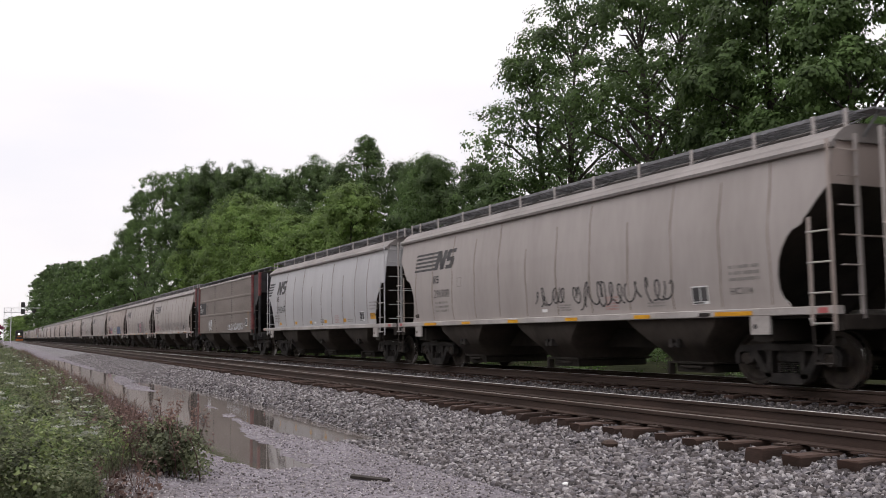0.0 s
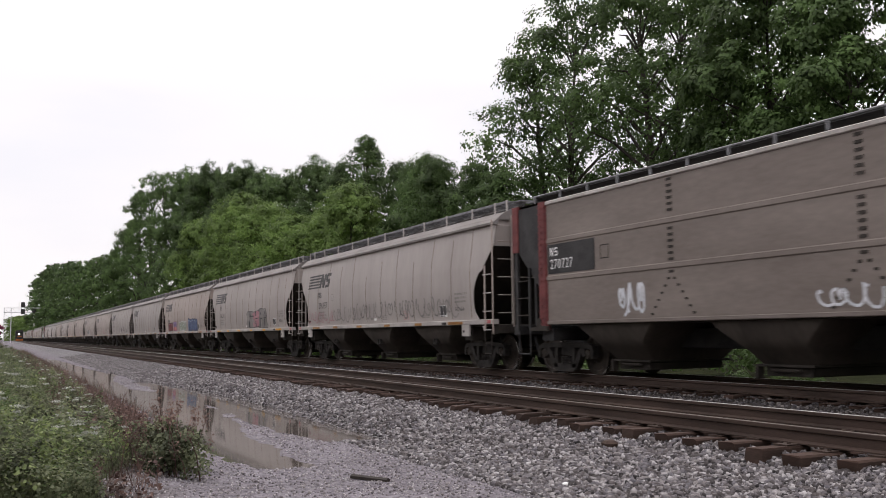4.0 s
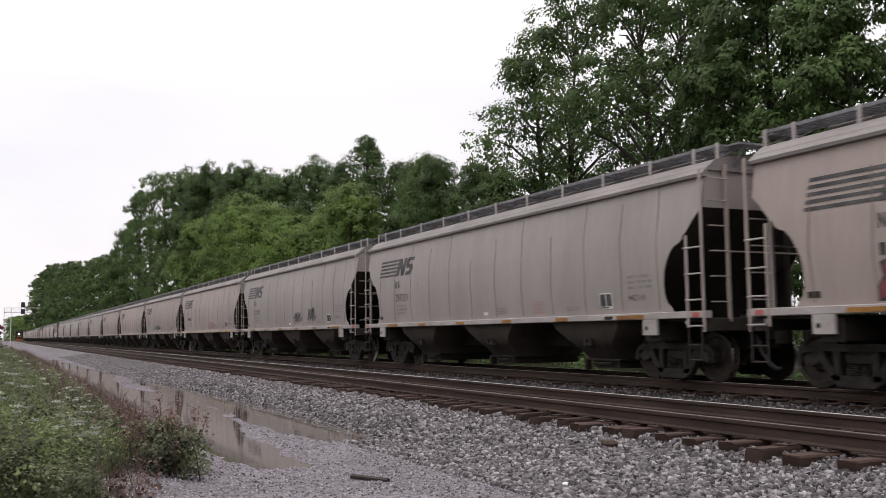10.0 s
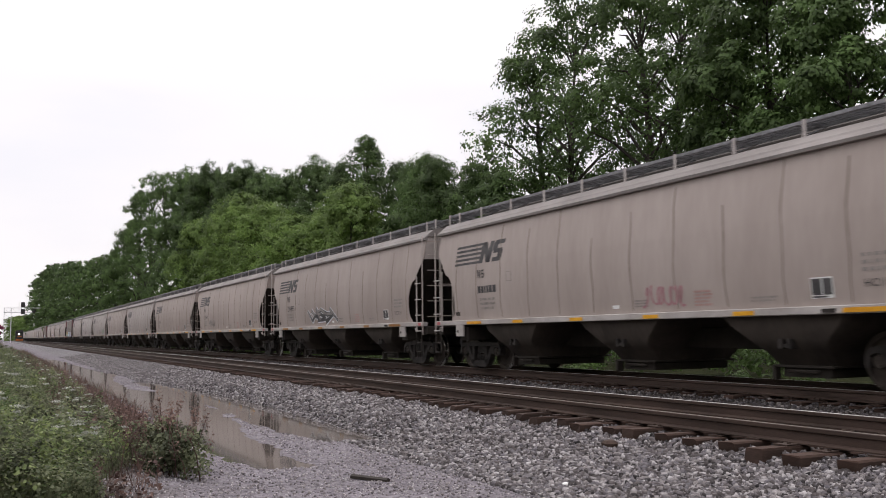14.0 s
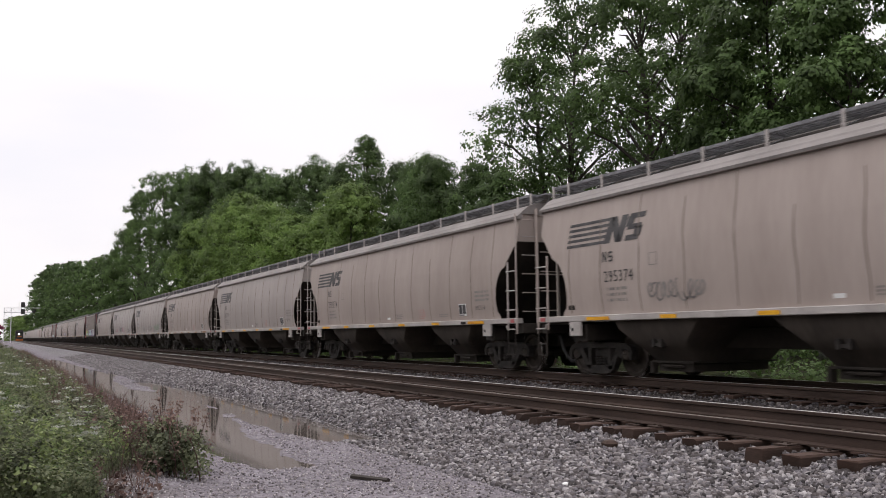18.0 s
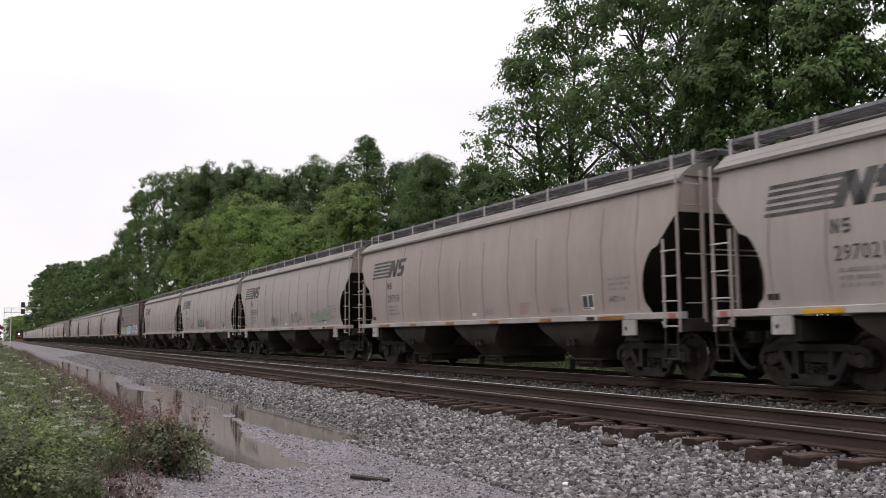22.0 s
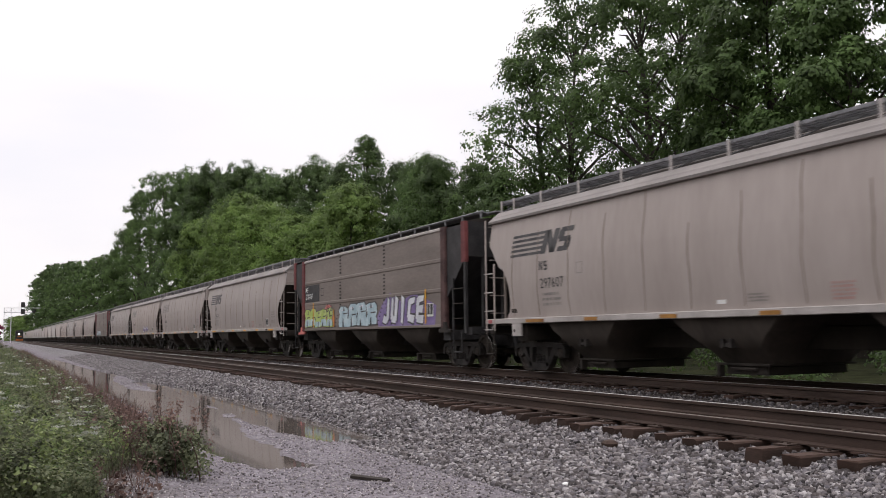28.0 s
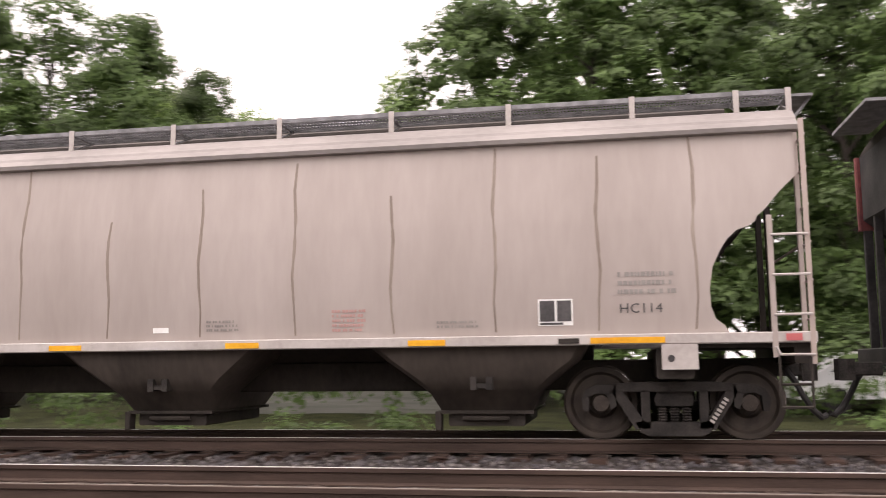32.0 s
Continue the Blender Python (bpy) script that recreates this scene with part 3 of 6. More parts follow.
def truck_meshes():
    f = Shape()
    y0, y1 = -0.075, 0.075

    def slab(ring):
        f.prism(ring, 1, y0, y1)
    slab([(-0.75, 0.60), (-0.72, 0.69), (-0.5, 0.715), (0.5, 0.715), (0.72, 0.69), (0.75, 0.60)])
    for sg in (-1, 1):
        for ring in ([(0.70, 0.60), (0.70, 0.695), (0.95, 0.685), (1.07, 0.63), (1.13, 0.52), (1.03, 0.54), (0.95, 0.585), (0.80, 0.57)],
                     [(1.03, 0.55), (1.13, 0.53), (1.11, 0.37), (1.04, 0.36)],
                     [(0.70, 0.61), (0.82, 0.58), (0.77, 0.38), (0.70, 0.42)],
                     [(0.62, 0.61), (0.76, 0.60), (0.47, 0.13), (0.34, 0.20)],
                     [(0.295, 0.61), (0.40, 0.61), (0.40, 0.15), (0.295, 0.15)]):
            ring = [(sg * a, b) for a, b in ring]
            slab(ring if sg > 0 else ring[::-1])
    slab([(-0.48, 0.23), (0.48, 0.23), (0.42, 0.11), (0.32, 0.06), (-0.32, 0.06), (-0.42, 0.11)])
    MESH["side_frame"] = f.mesh("side_frame", M["truck"])
    sp = Shape()
    for i in (-1, 0, 1):
        prof = []
        for k in range(13):
            prof.append((0.2 + 0.2 * k / 12, 0.062 if k % 2 else 0.046))
        sp.add(*[(lambda q: (q.v, q.f))(Shape().lathe(prof, 10, "z").moved(Matrix.Translation((i * 0.145, 0, 0))))][0])
    MESH["spring_nest"] = sp.mesh("spring_nest", M["truck"])
    b = Shape().prism([(-0.22, 0.42), (0.22, 0.42), (0.24, 0.50), (0.20, 0.60), (-0.20, 0.60), (-0.24, 0.50)], 1, -1.0, 1.0).box(-0.16, 0.16, -0.2, 0.2, 0.6, 0.72, 0.02)
    b.box(-1.0, 1.0, -0.25, -0.18, 0.34, 0.44, 0.01).box(-1.0, 1.0, 0.18, 0.25, 0.34, 0.44, 0.01)
    MESH["truck"] = b.mesh("truck", M["truck"])
    w = Shape().bar((0, -1.0, 0), (0, 1.0, 0), 0.08, 12)
    for sg in (-1, 1):
        prof = [(0.70, 0.08), (0.70, 0.17), (0.735, 0.19), (0.735, 0.37), (0.685, 0.39), (0.685, 0.462), (0.69, 0.482), (0.708, 0.482), (0.718, 0.458), (0.815, 0.452), (0.818, 0.44), (0.818, 0.385), (0.78, 0.35), (0.78, 0.2), (0.83, 0.16), (0.83, 0.08)]
        w.add(*(lambda q: (q.v, q.f))(Shape().lathe([(sg * a, r) for a, r in prof], 32)))
        w.add(*(lambda q: (q.v, q.f))(Shape().lathe([(sg * 0.93, 0.11), (sg * 1.03, 0.115), (sg * 1.06, 0.10), (sg * 1.06, 0.05)], 14)))
        for i in range(3):
            a = 2.094 * i
            w.box(0.06 * math.cos(a) - 0.02, 0.06 * math.cos(a) + 0.02, sg * 1.06 - 0.015, sg * 1.06 + 0.015, 0.06 * math.sin(a) - 0.02, 0.06 * math.sin(a) + 0.02)
    MESH["wheelset"] = w.mesh("wheelset", M["wheel"])
    for sg in (-1, 1):
        MESH["tread", sg] = Shape().lathe([(sg * 0.716, 0.463), (sg * 0.722, 0.4605), (sg * 0.812, 0.4545), (sg * 0.816, 0.449)], 32, caps=False).mesh("wheel_tread", M["tread"], True)


truck_meshes()


def add_truck(car, x):
    tr = part("truck", MESH["truck"], None, car, "sooty cast steel railway truck", at=pose(x, 0, 0))
    for sg in (-1, 1):
        part("side_frame", MESH["side_frame"], None, tr, at=pose(0, sg * 1.0, 0))
        part("spring_nest", MESH["spring_nest"], None, tr, at=pose(0, sg * 1.0, 0))
    for wx in (-0.889, 0.889):
        ws = part("wheelset", MESH["wheelset"], None, tr, at=pose(wx, 0, 0.457))

        for sg in (-1, 1):
            part("wheel_tread", MESH["tread", sg], None, tr, "bright polished wheel tread", at=pose(wx, 0, 0.457))
    return tr


def coupler_shape():
    s = Shape().box(0, 0.42, -0.09, 0.09, 0.76, 0.94, 0.02)
    s.prism([(0.36, -0.14), (0.50, -0.16), (0.56, -0.05), (0.50, 0.02), (0.54, 0.12), (0.44, 0.16), (0.34, 0.12)], 2, 0.70, 0.98)
    s.bar((0.1, -0.2, 0.9), (0.1, -1.35, 0.95), 0.013).bar((0.1, -1.35, 0.95), (0.12, -1.38, 0.72), 0.013)
    return s


def hose_shape():
    pts = [(0.1, -0.36, 0.86), (0.2, -0.38, 0.72), (0.3, -0.38, 0.52), (0.42, -0.35, 0.34), (0.53, -0.3, 0.24), (0.6, -0.26, 0.27)]
    return Shape().tube(pts, [0.04] * 6, 8)


def hopper_bay(cx):
    """A discharge hopper that narrows from the sill to its outlet; the end bays stop short of the trucks."""
    s = Shape()
    levels = [(1.2, 1.46, 1.50), (1.0, 1.22, 1.46), (0.8, 0.95, 1.37), (0.62, 0.74, 1.24), (0.58, 0.70, 1.2), (0.36, 0.60, 1.0)]
    for z, hx, hy in levels:
        a, b = max(-5.72 + 0.5 * (1.2 - z), cx - hx), min(5.72 - 0.5 * (1.2 - z), cx + hx)
        c = 0.10
        s.v.extend([(a + c, -hy, z), (b - c, -hy, z), (b, -hy + c, z), (b, hy - c, z), (b - c, hy, z), (a + c, hy, z), (a, hy - c, z), (a, -hy + c, z)])
    for k in range(len(levels) - 1):
        s.f.extend([(8 * k + i, 8 * k + (i + 1) % 8, 8 * k + 8 + (i + 1) % 8, 8 * k + 8 + i) for i in range(8)])
    s.f.extend([tuple(range(8)), tuple(range(8 * len(levels) - 8, 8 * len(levels)))])
    return s


def gate(cx):
    s = Shape().box(cx - 0.62, cx + 0.62, -1.04, 1.04, 0.33, 0.37, 0.01).box(cx - 0.5, cx + 0.5, -0.95, 0.95, 0.17, 0.33, 0.02)
    s.bar((cx - 0.3, -1.02, 0.27), (cx + 0.3, -1.02, 0.27), 0.03).box(cx - 0.66, cx - 0.58, -1.06, -0.9, 0.12, 0.36, 0.01)
    return s


def gate_bracket(cx):
    return Shape().box(cx - 0.1, cx + 0.1, -1.40, -1.25, 0.66, 0.72).box(cx - 0.14, cx - 0.06, -1.42, -1.25, 0.64, 0.80).box(cx + 0.06, cx + 0.14, -1.42, -1.25, 0.64, 0.80)


POST_X = [-8.28, -7.65, -6.36, -4.76, -3.17, -1.58, 0.0, 1.58, 3.17, 4.76, 6.36, 7.65, 8.28]
SEAM_X = [-7.03, -5.88, -4.6, -3.28, -1.97, -0.66, 0.66, 1.97, 3.28, 4.6, 5.88, 7.03]


def decal(car, name, pieces, mat, fy=side_y, proud=0.006, label="", kind=""):
    """Painted-on shapes: polygons of (x, z) laid on the near side of a car, a few millimetres proud of the sheet."""
    s = Shape()
    for poly in pieces:
        n = len(s.v)
        s.v.extend([(x, -fy(z) - proud, z) for x, z in poly])
        s.f.append(tuple(range(n, n + len(poly))))
    return tagged(part(name, s, mat, car, label), kind=kind)


def bars(x0, z0, w, h, n, rnd, lines=1, gap=1.6):
    """Rows of unreadable stencil characters as small bars."""
    out = []
    for r in range(lines):
        z = z0 - r * h * gap
        x = x0
        while x < x0 + w * rnd.uniform(0.8, 1.0):
            b = rnd.uniform(0.4, 1.1) * h
            out.append([(x, z), (x + b, z), (x + b, z + h), (x, z + h)])
            x += b + h * rnd.choice([0.2, 0.2, 0.9])
    return out


def lettering(car, text, x, z, size, mat, fy=side_y, width=1.0, proud=0.012):
    """Readable characters in the built-in font as a flat mesh on the near side."""
    cu = bpy.data.curves.new("text", "FONT")
    cu.body, cu.size, cu.resolution_u = text, size, 2
    cu.space_character = 1.08
    ob = bpy.data.objects.new("text", cu)
    scene.collection.objects.link(ob)
    me = bpy.data.meshes.new_from_object(ob.evaluated_get(bpy.context.evaluated_depsgraph_get()))
    bpy.data.objects.remove(ob)
    bpy.data.curves.remove(cu)
    me.transform(Matrix(((width, 0, 0, x), (0, 0, 0, 0), (0, 1, 0, z), (0, 0, 0, 1))))
    for v in me.vertices:
        v.co.y = -fy(v.co.z) - proud
    me.materials.clear()
    me.materials.append(mat)
    return part("stencilled_number", me, None, car)


def emblem(car, x0, z0, w, mat, thin=False):
    """The railway's mark, as plain speed stripes with slanting blocks."""
    h = w * 0.183
    out = []
    for i in range(5 if thin else 0):
        a = z0 - h * 1.05 + i * h * 0.23
        out.append([(x0 + 0.04 * i, a), (x0 + w * (0.19 + 0.035 * i), a), (x0 + w * (0.215 + 0.04 * i), a + h * 0.14), (x0 + 0.04 * i + 0.02, a + h * 0.14)])
    for i in range(0 if thin else 5):
        a = z0 - h + i * h * 0.232
        out.append([(x0 + 0.02 * i, a), (x0 + w * 0.52 + 0.04 * i, a), (x0 + w * 0.52 + 0.04 * i + 0.03, a + h * 0.125), (x0 + 0.02 * i + 0.01, a + h * 0.125)])
    zb, zt, sl = z0 - h * 1.02, z0 + h * 0.06, 0.075 * w

    def slab(u0, u1, b0=0.0, b1=1.0, shift=0.0):
        u0, u1 = x0 + w * u0, x0 + w * u1
        lo, hi = zb + (zt - zb) * b0, zb + (zt - zb) * b1
        return [(u0 + sl * b0, lo), (u1 + sl * b0, lo), (u1 + sl * b1 + shift, hi), (u0 + sl * b1 + shift, hi)]
    out.append(slab(0.50, 0.582))
    out.append([(x0 + w * 0.51 + sl, zt), (x0 + w * 0.592 + sl, zt), (x0 + w * 0.728, zb), (x0 + w * 0.646, zb)])
    out.append(slab(0.652, 0.728))
    out.append(slab(0.765, 0.915, 0.0, 0.2))
    out.append(slab(0.85, 0.935, 0.12, 0.5))
    out.append(slab(0.76, 0.92, 0.4, 0.6))
    out.append(slab(0.735, 0.82, 0.52, 0.9))
    out.append(slab(0.755, 0.935, 0.8, 1.0))
    return decal(car, "emblem", out, mat, proud=0.007, label="dark striped railway emblem")


def initials(car, x, z, h, mat, fy=side_y, proud=0.012):
    """The owner's two initials as plain slanted and stepped blocks."""
    t, w, g = h * 0.17, h * 0.66, h * 0.95
    out = [[(x, z), (x + t, z), (x + t, z + h), (x, z + h)], [(x + w - t, z), (x + w, z), (x + w, z + h), (x + w - t, z + h)],
           [(x + t, z + h), (x + t, z + h * 0.68), (x + w - t, z), (x + w - t, z + h * 0.32)]]
    for k in range(3):
        out.append([(x + g + (0.06 * h if k != 1 else 0), z + k * 0.4 * h), (x + g + w * 0.94, z + k * 0.4 * h), (x + g + w * 0.94, z + k * 0.4 * h + t), (x + g + (0.06 * h if k != 1 else 0), z + k * 0.4 * h + t)])
    out.append([(x + g, z + h * 0.5), (x + g + t, z + h * 0.5), (x + g + t, z + h * 0.92), (x + g, z + h * 0.92)])
    out.append([(x + g + w - t, z + h * 0.08), (x + g + w, z + h * 0.08), (x + g + w, z + h * 0.5), (x + g + w - t, z + h * 0.5)])
    return decal(car, "mark_stencil", out, mat, fy, proud)


def scrawl(car, x0, x1, z0, z1, mat, seed, thick=0.05, strokes=9, fy=side_y, proud=0.008, name="graffiti_scrawl"):
    """Thin sprayed loops and zigzags that spell nothing."""
    r = random.Random(seed)
    out = []
    w, h = (x1 - x0) / strokes, z1 - z0
    for i in range(strokes):
        turns, ph, lean = r.uniform(0.5, 1.6), r.uniform(0, 6.28), r.uniform(-0.3, 0.5)
        hh, zc = h * r.uniform(0.28, 0.5), z0 + h * r.uniform(0.42, 0.58)
        pts = []
        for k in range(13):
            u = k / 12
            z = zc + hh * math.sin(6.28 * turns * u + ph)
            pts.append((x0 + w * (i + 0.1 + 0.8 * u + 0.35 * math.cos(6.28 * turns * u * r.choice([1, 1, 1.06]) + ph)) + lean * w * (z - zc) / h, min(z1, max(z0, z))))
        for (ax, az), (bx, bz) in zip(pts, pts[1:]):
            d = math.hypot(bx - ax, bz - az) + 1e-6
            nx, nz = -(bz - az) / d * thick / 2, (bx - ax) / d * thick / 2
            out.append([(ax - nx, az - nz), (bx - nx, bz - nz), (bx + nx, bz + nz), (ax + nx, az + nz)])
    return decal(car, name, out, mat, fy, proud, kind="stuff")


SPIKES = [[[(0.0, 0.1), (0.42, 0.95), (0.3, 0.45), (0.95, 0.7)], [(0.3, 0.45), (0.85, 0.0)]],
          [[(0.05, 0.85), (0.6, 1.0), (0.2, 0.5), (0.9, 0.35), (0.35, 0.0), (1.0, 0.08)]],
          [[(0.0, 0.0), (0.3, 0.8), (0.52, 0.2), (0.78, 0.9), (1.0, 0.45)], [(0.15, 0.4), (0.66, 0.55)]],
          [[(0.95, 0.95), (0.1, 0.72), (0.5, 0.4), (0.05, 0.05), (1.0, 0.2)], [(0.5, 0.4), (1.0, 0.6)]],
          [[(0.1, 1.0), (0.25, 0.0)], [(0.2, 0.3), (0.75, 1.0), (0.62, 0.35), (1.0, 0.0)]],
          [[(0.0, 0.6), (0.35, 0.05), (0.6, 0.65), (0.35, 0.95), (0.95, 0.85), (0.75, 0.1)]]]


def fat(points, w):
    """A thick angular stroke whose ends taper and slant, as flat polygons."""
    out = []
    last = len(points) - 2
    for i, ((ax, az), (bx, bz)) in enumerate(zip(points, points[1:])):
        d = math.hypot(bx - ax, bz - az) + 1e-6
        ux, uz = (bx - ax) / d, (bz - az) / d
        wa, wb = w * (0.75 if i == 0 else 1.0), w * (1.2 if i == last else 1.0)
        ea, eb = w * (0.9 if i == 0 else 0.35), w * (1.1 if i == last else 0.35)
        out.append([(ax - ux * ea + uz * wa, az - uz * ea - ux * wa), (bx + ux * eb * 0.4 + uz * wb, bz + uz * eb * 0.4 - ux * wb),
                    (bx + ux * eb - uz * wb, bz + uz * eb + ux * wb), (ax - ux * ea * 0.3 - uz * wa, az - uz * ea * 0.3 + ux * wa)])
    return out


def block_piece(car, x0, x1, z0, z1, fill, edge, accent, seed, letters=5, fy=side_y):
    """A big sprayed piece: interlocked angular strokes with outlines and pale tops, spelling nothing."""
    r = random.Random(seed)
    w = (x1 - x0) / letters
    h = z1 - z0
    t = min(w * 0.15, h * 0.12)
    outer, inner, light = [], [], []
    last = None
    for i in range(letters):
        g = r.choice([q for q in SPIKES if q is not last])
        last = g
        fx, lean = r.random() < 0.5, r.uniform(-0.25, 0.3) * w
        turned = r.random() < 0.6
        spin = r.uniform(-0.7, 0.7)
        for stroke in g:
            if turned:
                stroke = [(b, a) for a, b in stroke]
            stroke = [(0.5 + (a - 0.5) * math.cos(spin) - (b - 0.5) * math.sin(spin), 0.5 + (a - 0.5) * math.sin(spin) + (b - 0.5) * math.cos(spin)) for a, b in stroke]
            stroke = [(a, min(1, max(0, b))) for a, b in stroke]
            pts = [(x0 + w * i + w * (-0.25 + 1.5 * ((1 - a) if fx else a)) + lean * b,
                    z0 + t + (h - 2.2 * t) * b + r.uniform(-0.05, 0.05) * h) for a, b in stroke]
            outer += fat([(a + 0.012, b - 0.012) for a, b in pts], t * 1.0 + 0.035)
            inner += fat(pts, t)
            light += [[(x, z) for x, z in q] for q in fat([(a - t * 0.2, b + t * 0.25) for a, b in pts], t * 0.5) if sum(z for x, z in q) / 4 > z0 + 0.5 * h]
    z_lo, z_hi = 1.1, 3.6
    for polys in (outer, inner, light):
        for q in polys:
            q[:] = [(a, min(z_hi, max(z_lo, b))) for a, b in q]
    layered(car, "graffiti_outline", outer, edge, fy, 0.006)
    layered(car, "graffiti_fill", inner, fill, fy, 0.012)
    layered(car, "graffiti_highlight", light, accent, fy, 0.018)


def bulky_piece(car, x0, x1, z0, z1, fill, edge, accent, seed, letters=4, fy=side_y, rim=0.035, low=0.0):
    """A sprayed piece of broad upright interlocked forms with dark rims and cut-ins, spelling nothing; low: share of each form below which the accent fills it."""
    r = random.Random(seed)
    w, h = (x1 - x0) / letters, z1 - z0
    rims, body, pale, cuts = [], [], [], []
    for i in range(letters):
        cx, lean, top = x0 + w * (i + 0.5), r.uniform(-0.12, 0.16) * w, z1 - r.uniform(0.0, 0.16) * h
        foot = z0 + r.uniform(0, 0.06) * h
        hw = w * r.uniform(0.5, 0.58)
        ring = []
        for a, b in ((-1, 0), (1.05, 0.02), (0.95, 0.3), (0.72, 0.42), (1.0, 0.6), (0.92, 0.9), (0.5, 1.0), (-0.6, 0.97), (-1.02, 0.85), (-0.75, 0.55), (-1.0, 0.35)):
            a, b = a + r.uniform(-0.14, 0.14), min(1, max(0, b + r.uniform(-0.06, 0.06)))
            ring.append((cx + a * hw + lean * (b - 0.5), foot + b * (top - foot)))
        mx, mz = cx, (foot + top) / 2
        rims.append([(x + math.copysign(rim, x - mx), z + math.copysign(rim, z - mz) * 0.8) for x, z in ring])
        body.append(ring)
        if low:
            zl = foot + low * (top - foot) + r.uniform(-0.04, 0.04)
            pale.append([(mx + (x - mx) * 0.84, min(zl, mz + (z - mz) * 0.9)) for x, z in ring])
        else:
            pale.append([(cx - 0.5 * hw, top - 0.14 * h), (cx + 0.35 * hw, top - 0.11 * h), (cx + 0.3 * hw, top - 0.17 * h), (cx - 0.45 * hw, top - 0.2 * h)])
        t = 0.1 * hw + 0.012
        for a, b0, b1 in ((r.uniform(-0.3, 0.1), 0.0, r.uniform(0.25, 0.4)), (r.uniform(-0.1, 0.3), r.uniform(0.55, 0.68), r.uniform(0.75, 0.86))):
            cuts.append([(cx + a * hw - t, foot + b0 * h), (cx + a * hw + t * 1.5, foot + b0 * h), (cx + a * hw + t * 0.8, foot + b1 * h), (cx + a * hw - t * 0.4, foot + b1 * h)])
        zc = foot + r.uniform(0.4, 0.56) * h
        cuts.append([(cx - 0.1 * hw, zc), (cx + 0.85 * hw, zc + 0.02), (cx + 0.85 * hw, zc + 0.06), (cx - 0.1 * hw, zc + 0.045)])
    for polys in (rims, body, pale, cuts):
        for q in polys:
            q[:] = [(a, min(3.6, max(1.22, b))) for a, b in q]
    layered(car, "graffiti_outline", rims, edge, fy, 0.005)
    layered(car, "graffiti_fill", body, fill, fy, 0.010)
    layered(car, "graffiti_highlight", pale, accent, fy, 0.015)
    layered(car, "graffiti_cut", cuts, edge, fy, 0.020)


STICKS = {"J": [[(0.8, 1), (0.8, 0.25), (0.55, 0.05), (0.15, 0.12)]], "U": [[(0.1, 1), (0.12, 0.12), (0.8, 0.08), (0.85, 1)]], "I": [[(0.5, 0), (0.5, 1)]],
          "C": [[(0.95, 0.9), (0.25, 0.85), (0.15, 0.15), (0.95, 0.08)]], "E": [[(0.95, 0.95), (0.18, 0.92), (0.15, 0.08), (1.0, 0.05)], [(0.18, 0.5), (0.85, 0.5)]]}


def word_piece(car, word, x0, x1, z0, z1, fill, edge, fy=side_y):
    """A sprayed word in thick rimmed capitals."""
    w, h = (x1 - x0) / len(word), z1 - z0
    t = min(0.16 * w, 0.13 * h)
    rims, body = [], []
    for i, c in enumerate(word):
        for line in STICKS[c]:
            pts = [(x0 + w * (i + 0.5 + (a - 0.5) * 0.68) + 0.1 * (b - 0.5), z0 + t + b * (h - 2 * t)) for a, b in line]
            rims += fat(pts, t + 0.05)
            body += fat(pts, t)
    layered(car, "graffiti_outline", rims, edge, fy, 0.010)
    layered(car, "graffiti_fill", body, fill, fy, 0.016)


def layered(car, name, polys, mat, fy, proud):
    """Overlapping flat polygons, each a hair above the one before."""
    s = Shape()
    for i, poly in enumerate(polys):
        n = len(s.v)
        s.v.extend([(x, -fy(z) - proud - 0.004 * (i % 40) / 40, z) for x, z in poly])
        s.f.append(tuple(range(n, n + len(poly))))
    return tagged(part(name, s, mat, car), kind="stuff")


def spray(name, a, b):
    return material(name, a, b, 0.55, 0, 3, 20, 0.0)


SPRAY = {
    "black": spray("sprayed_black", (0.03, 0.03, 0.035), (0.10, 0.095, 0.095)),
    "grey": spray("faded_black_spray", (0.17, 0.155, 0.15), (0.30, 0.275, 0.26)),
    "blue": spray("sprayed_blue", (0.06, 0.09, 0.19), (0.13, 0.18, 0.30)),
    "navy": spray("sprayed_navy", (0.02, 0.025, 0.07), (0.04, 0.05, 0.12)),
    "ice": spray("sprayed_ice_blue", (0.33, 0.47, 0.52), (0.55, 0.66, 0.69)),
    "lime": spray("sprayed_lime", (0.33, 0.47, 0.05), (0.55, 0.62, 0.25)),
    "white": spray("sprayed_white", (0.55, 0.57, 0.6), (0.72, 0.72, 0.75)),
    "violet": spray("sprayed_violet", (0.16, 0.11, 0.27), (0.30, 0.23, 0.42)),
    "coral": spray("sprayed_coral", (0.55, 0.14, 0.13), (0.65, 0.22, 0.18)),
    "maroon": spray("sprayed_maroon", (0.16, 0.04, 0.045), (0.28, 0.09, 0.09)),
    "rose": spray("faded_rose_spray", (0.36, 0.16, 0.19), (0.46, 0.24, 0.26)),
    "mint": spray("faded_green_spray", (0.22, 0.27, 0.20), (0.33, 0.35, 0.28)),
}


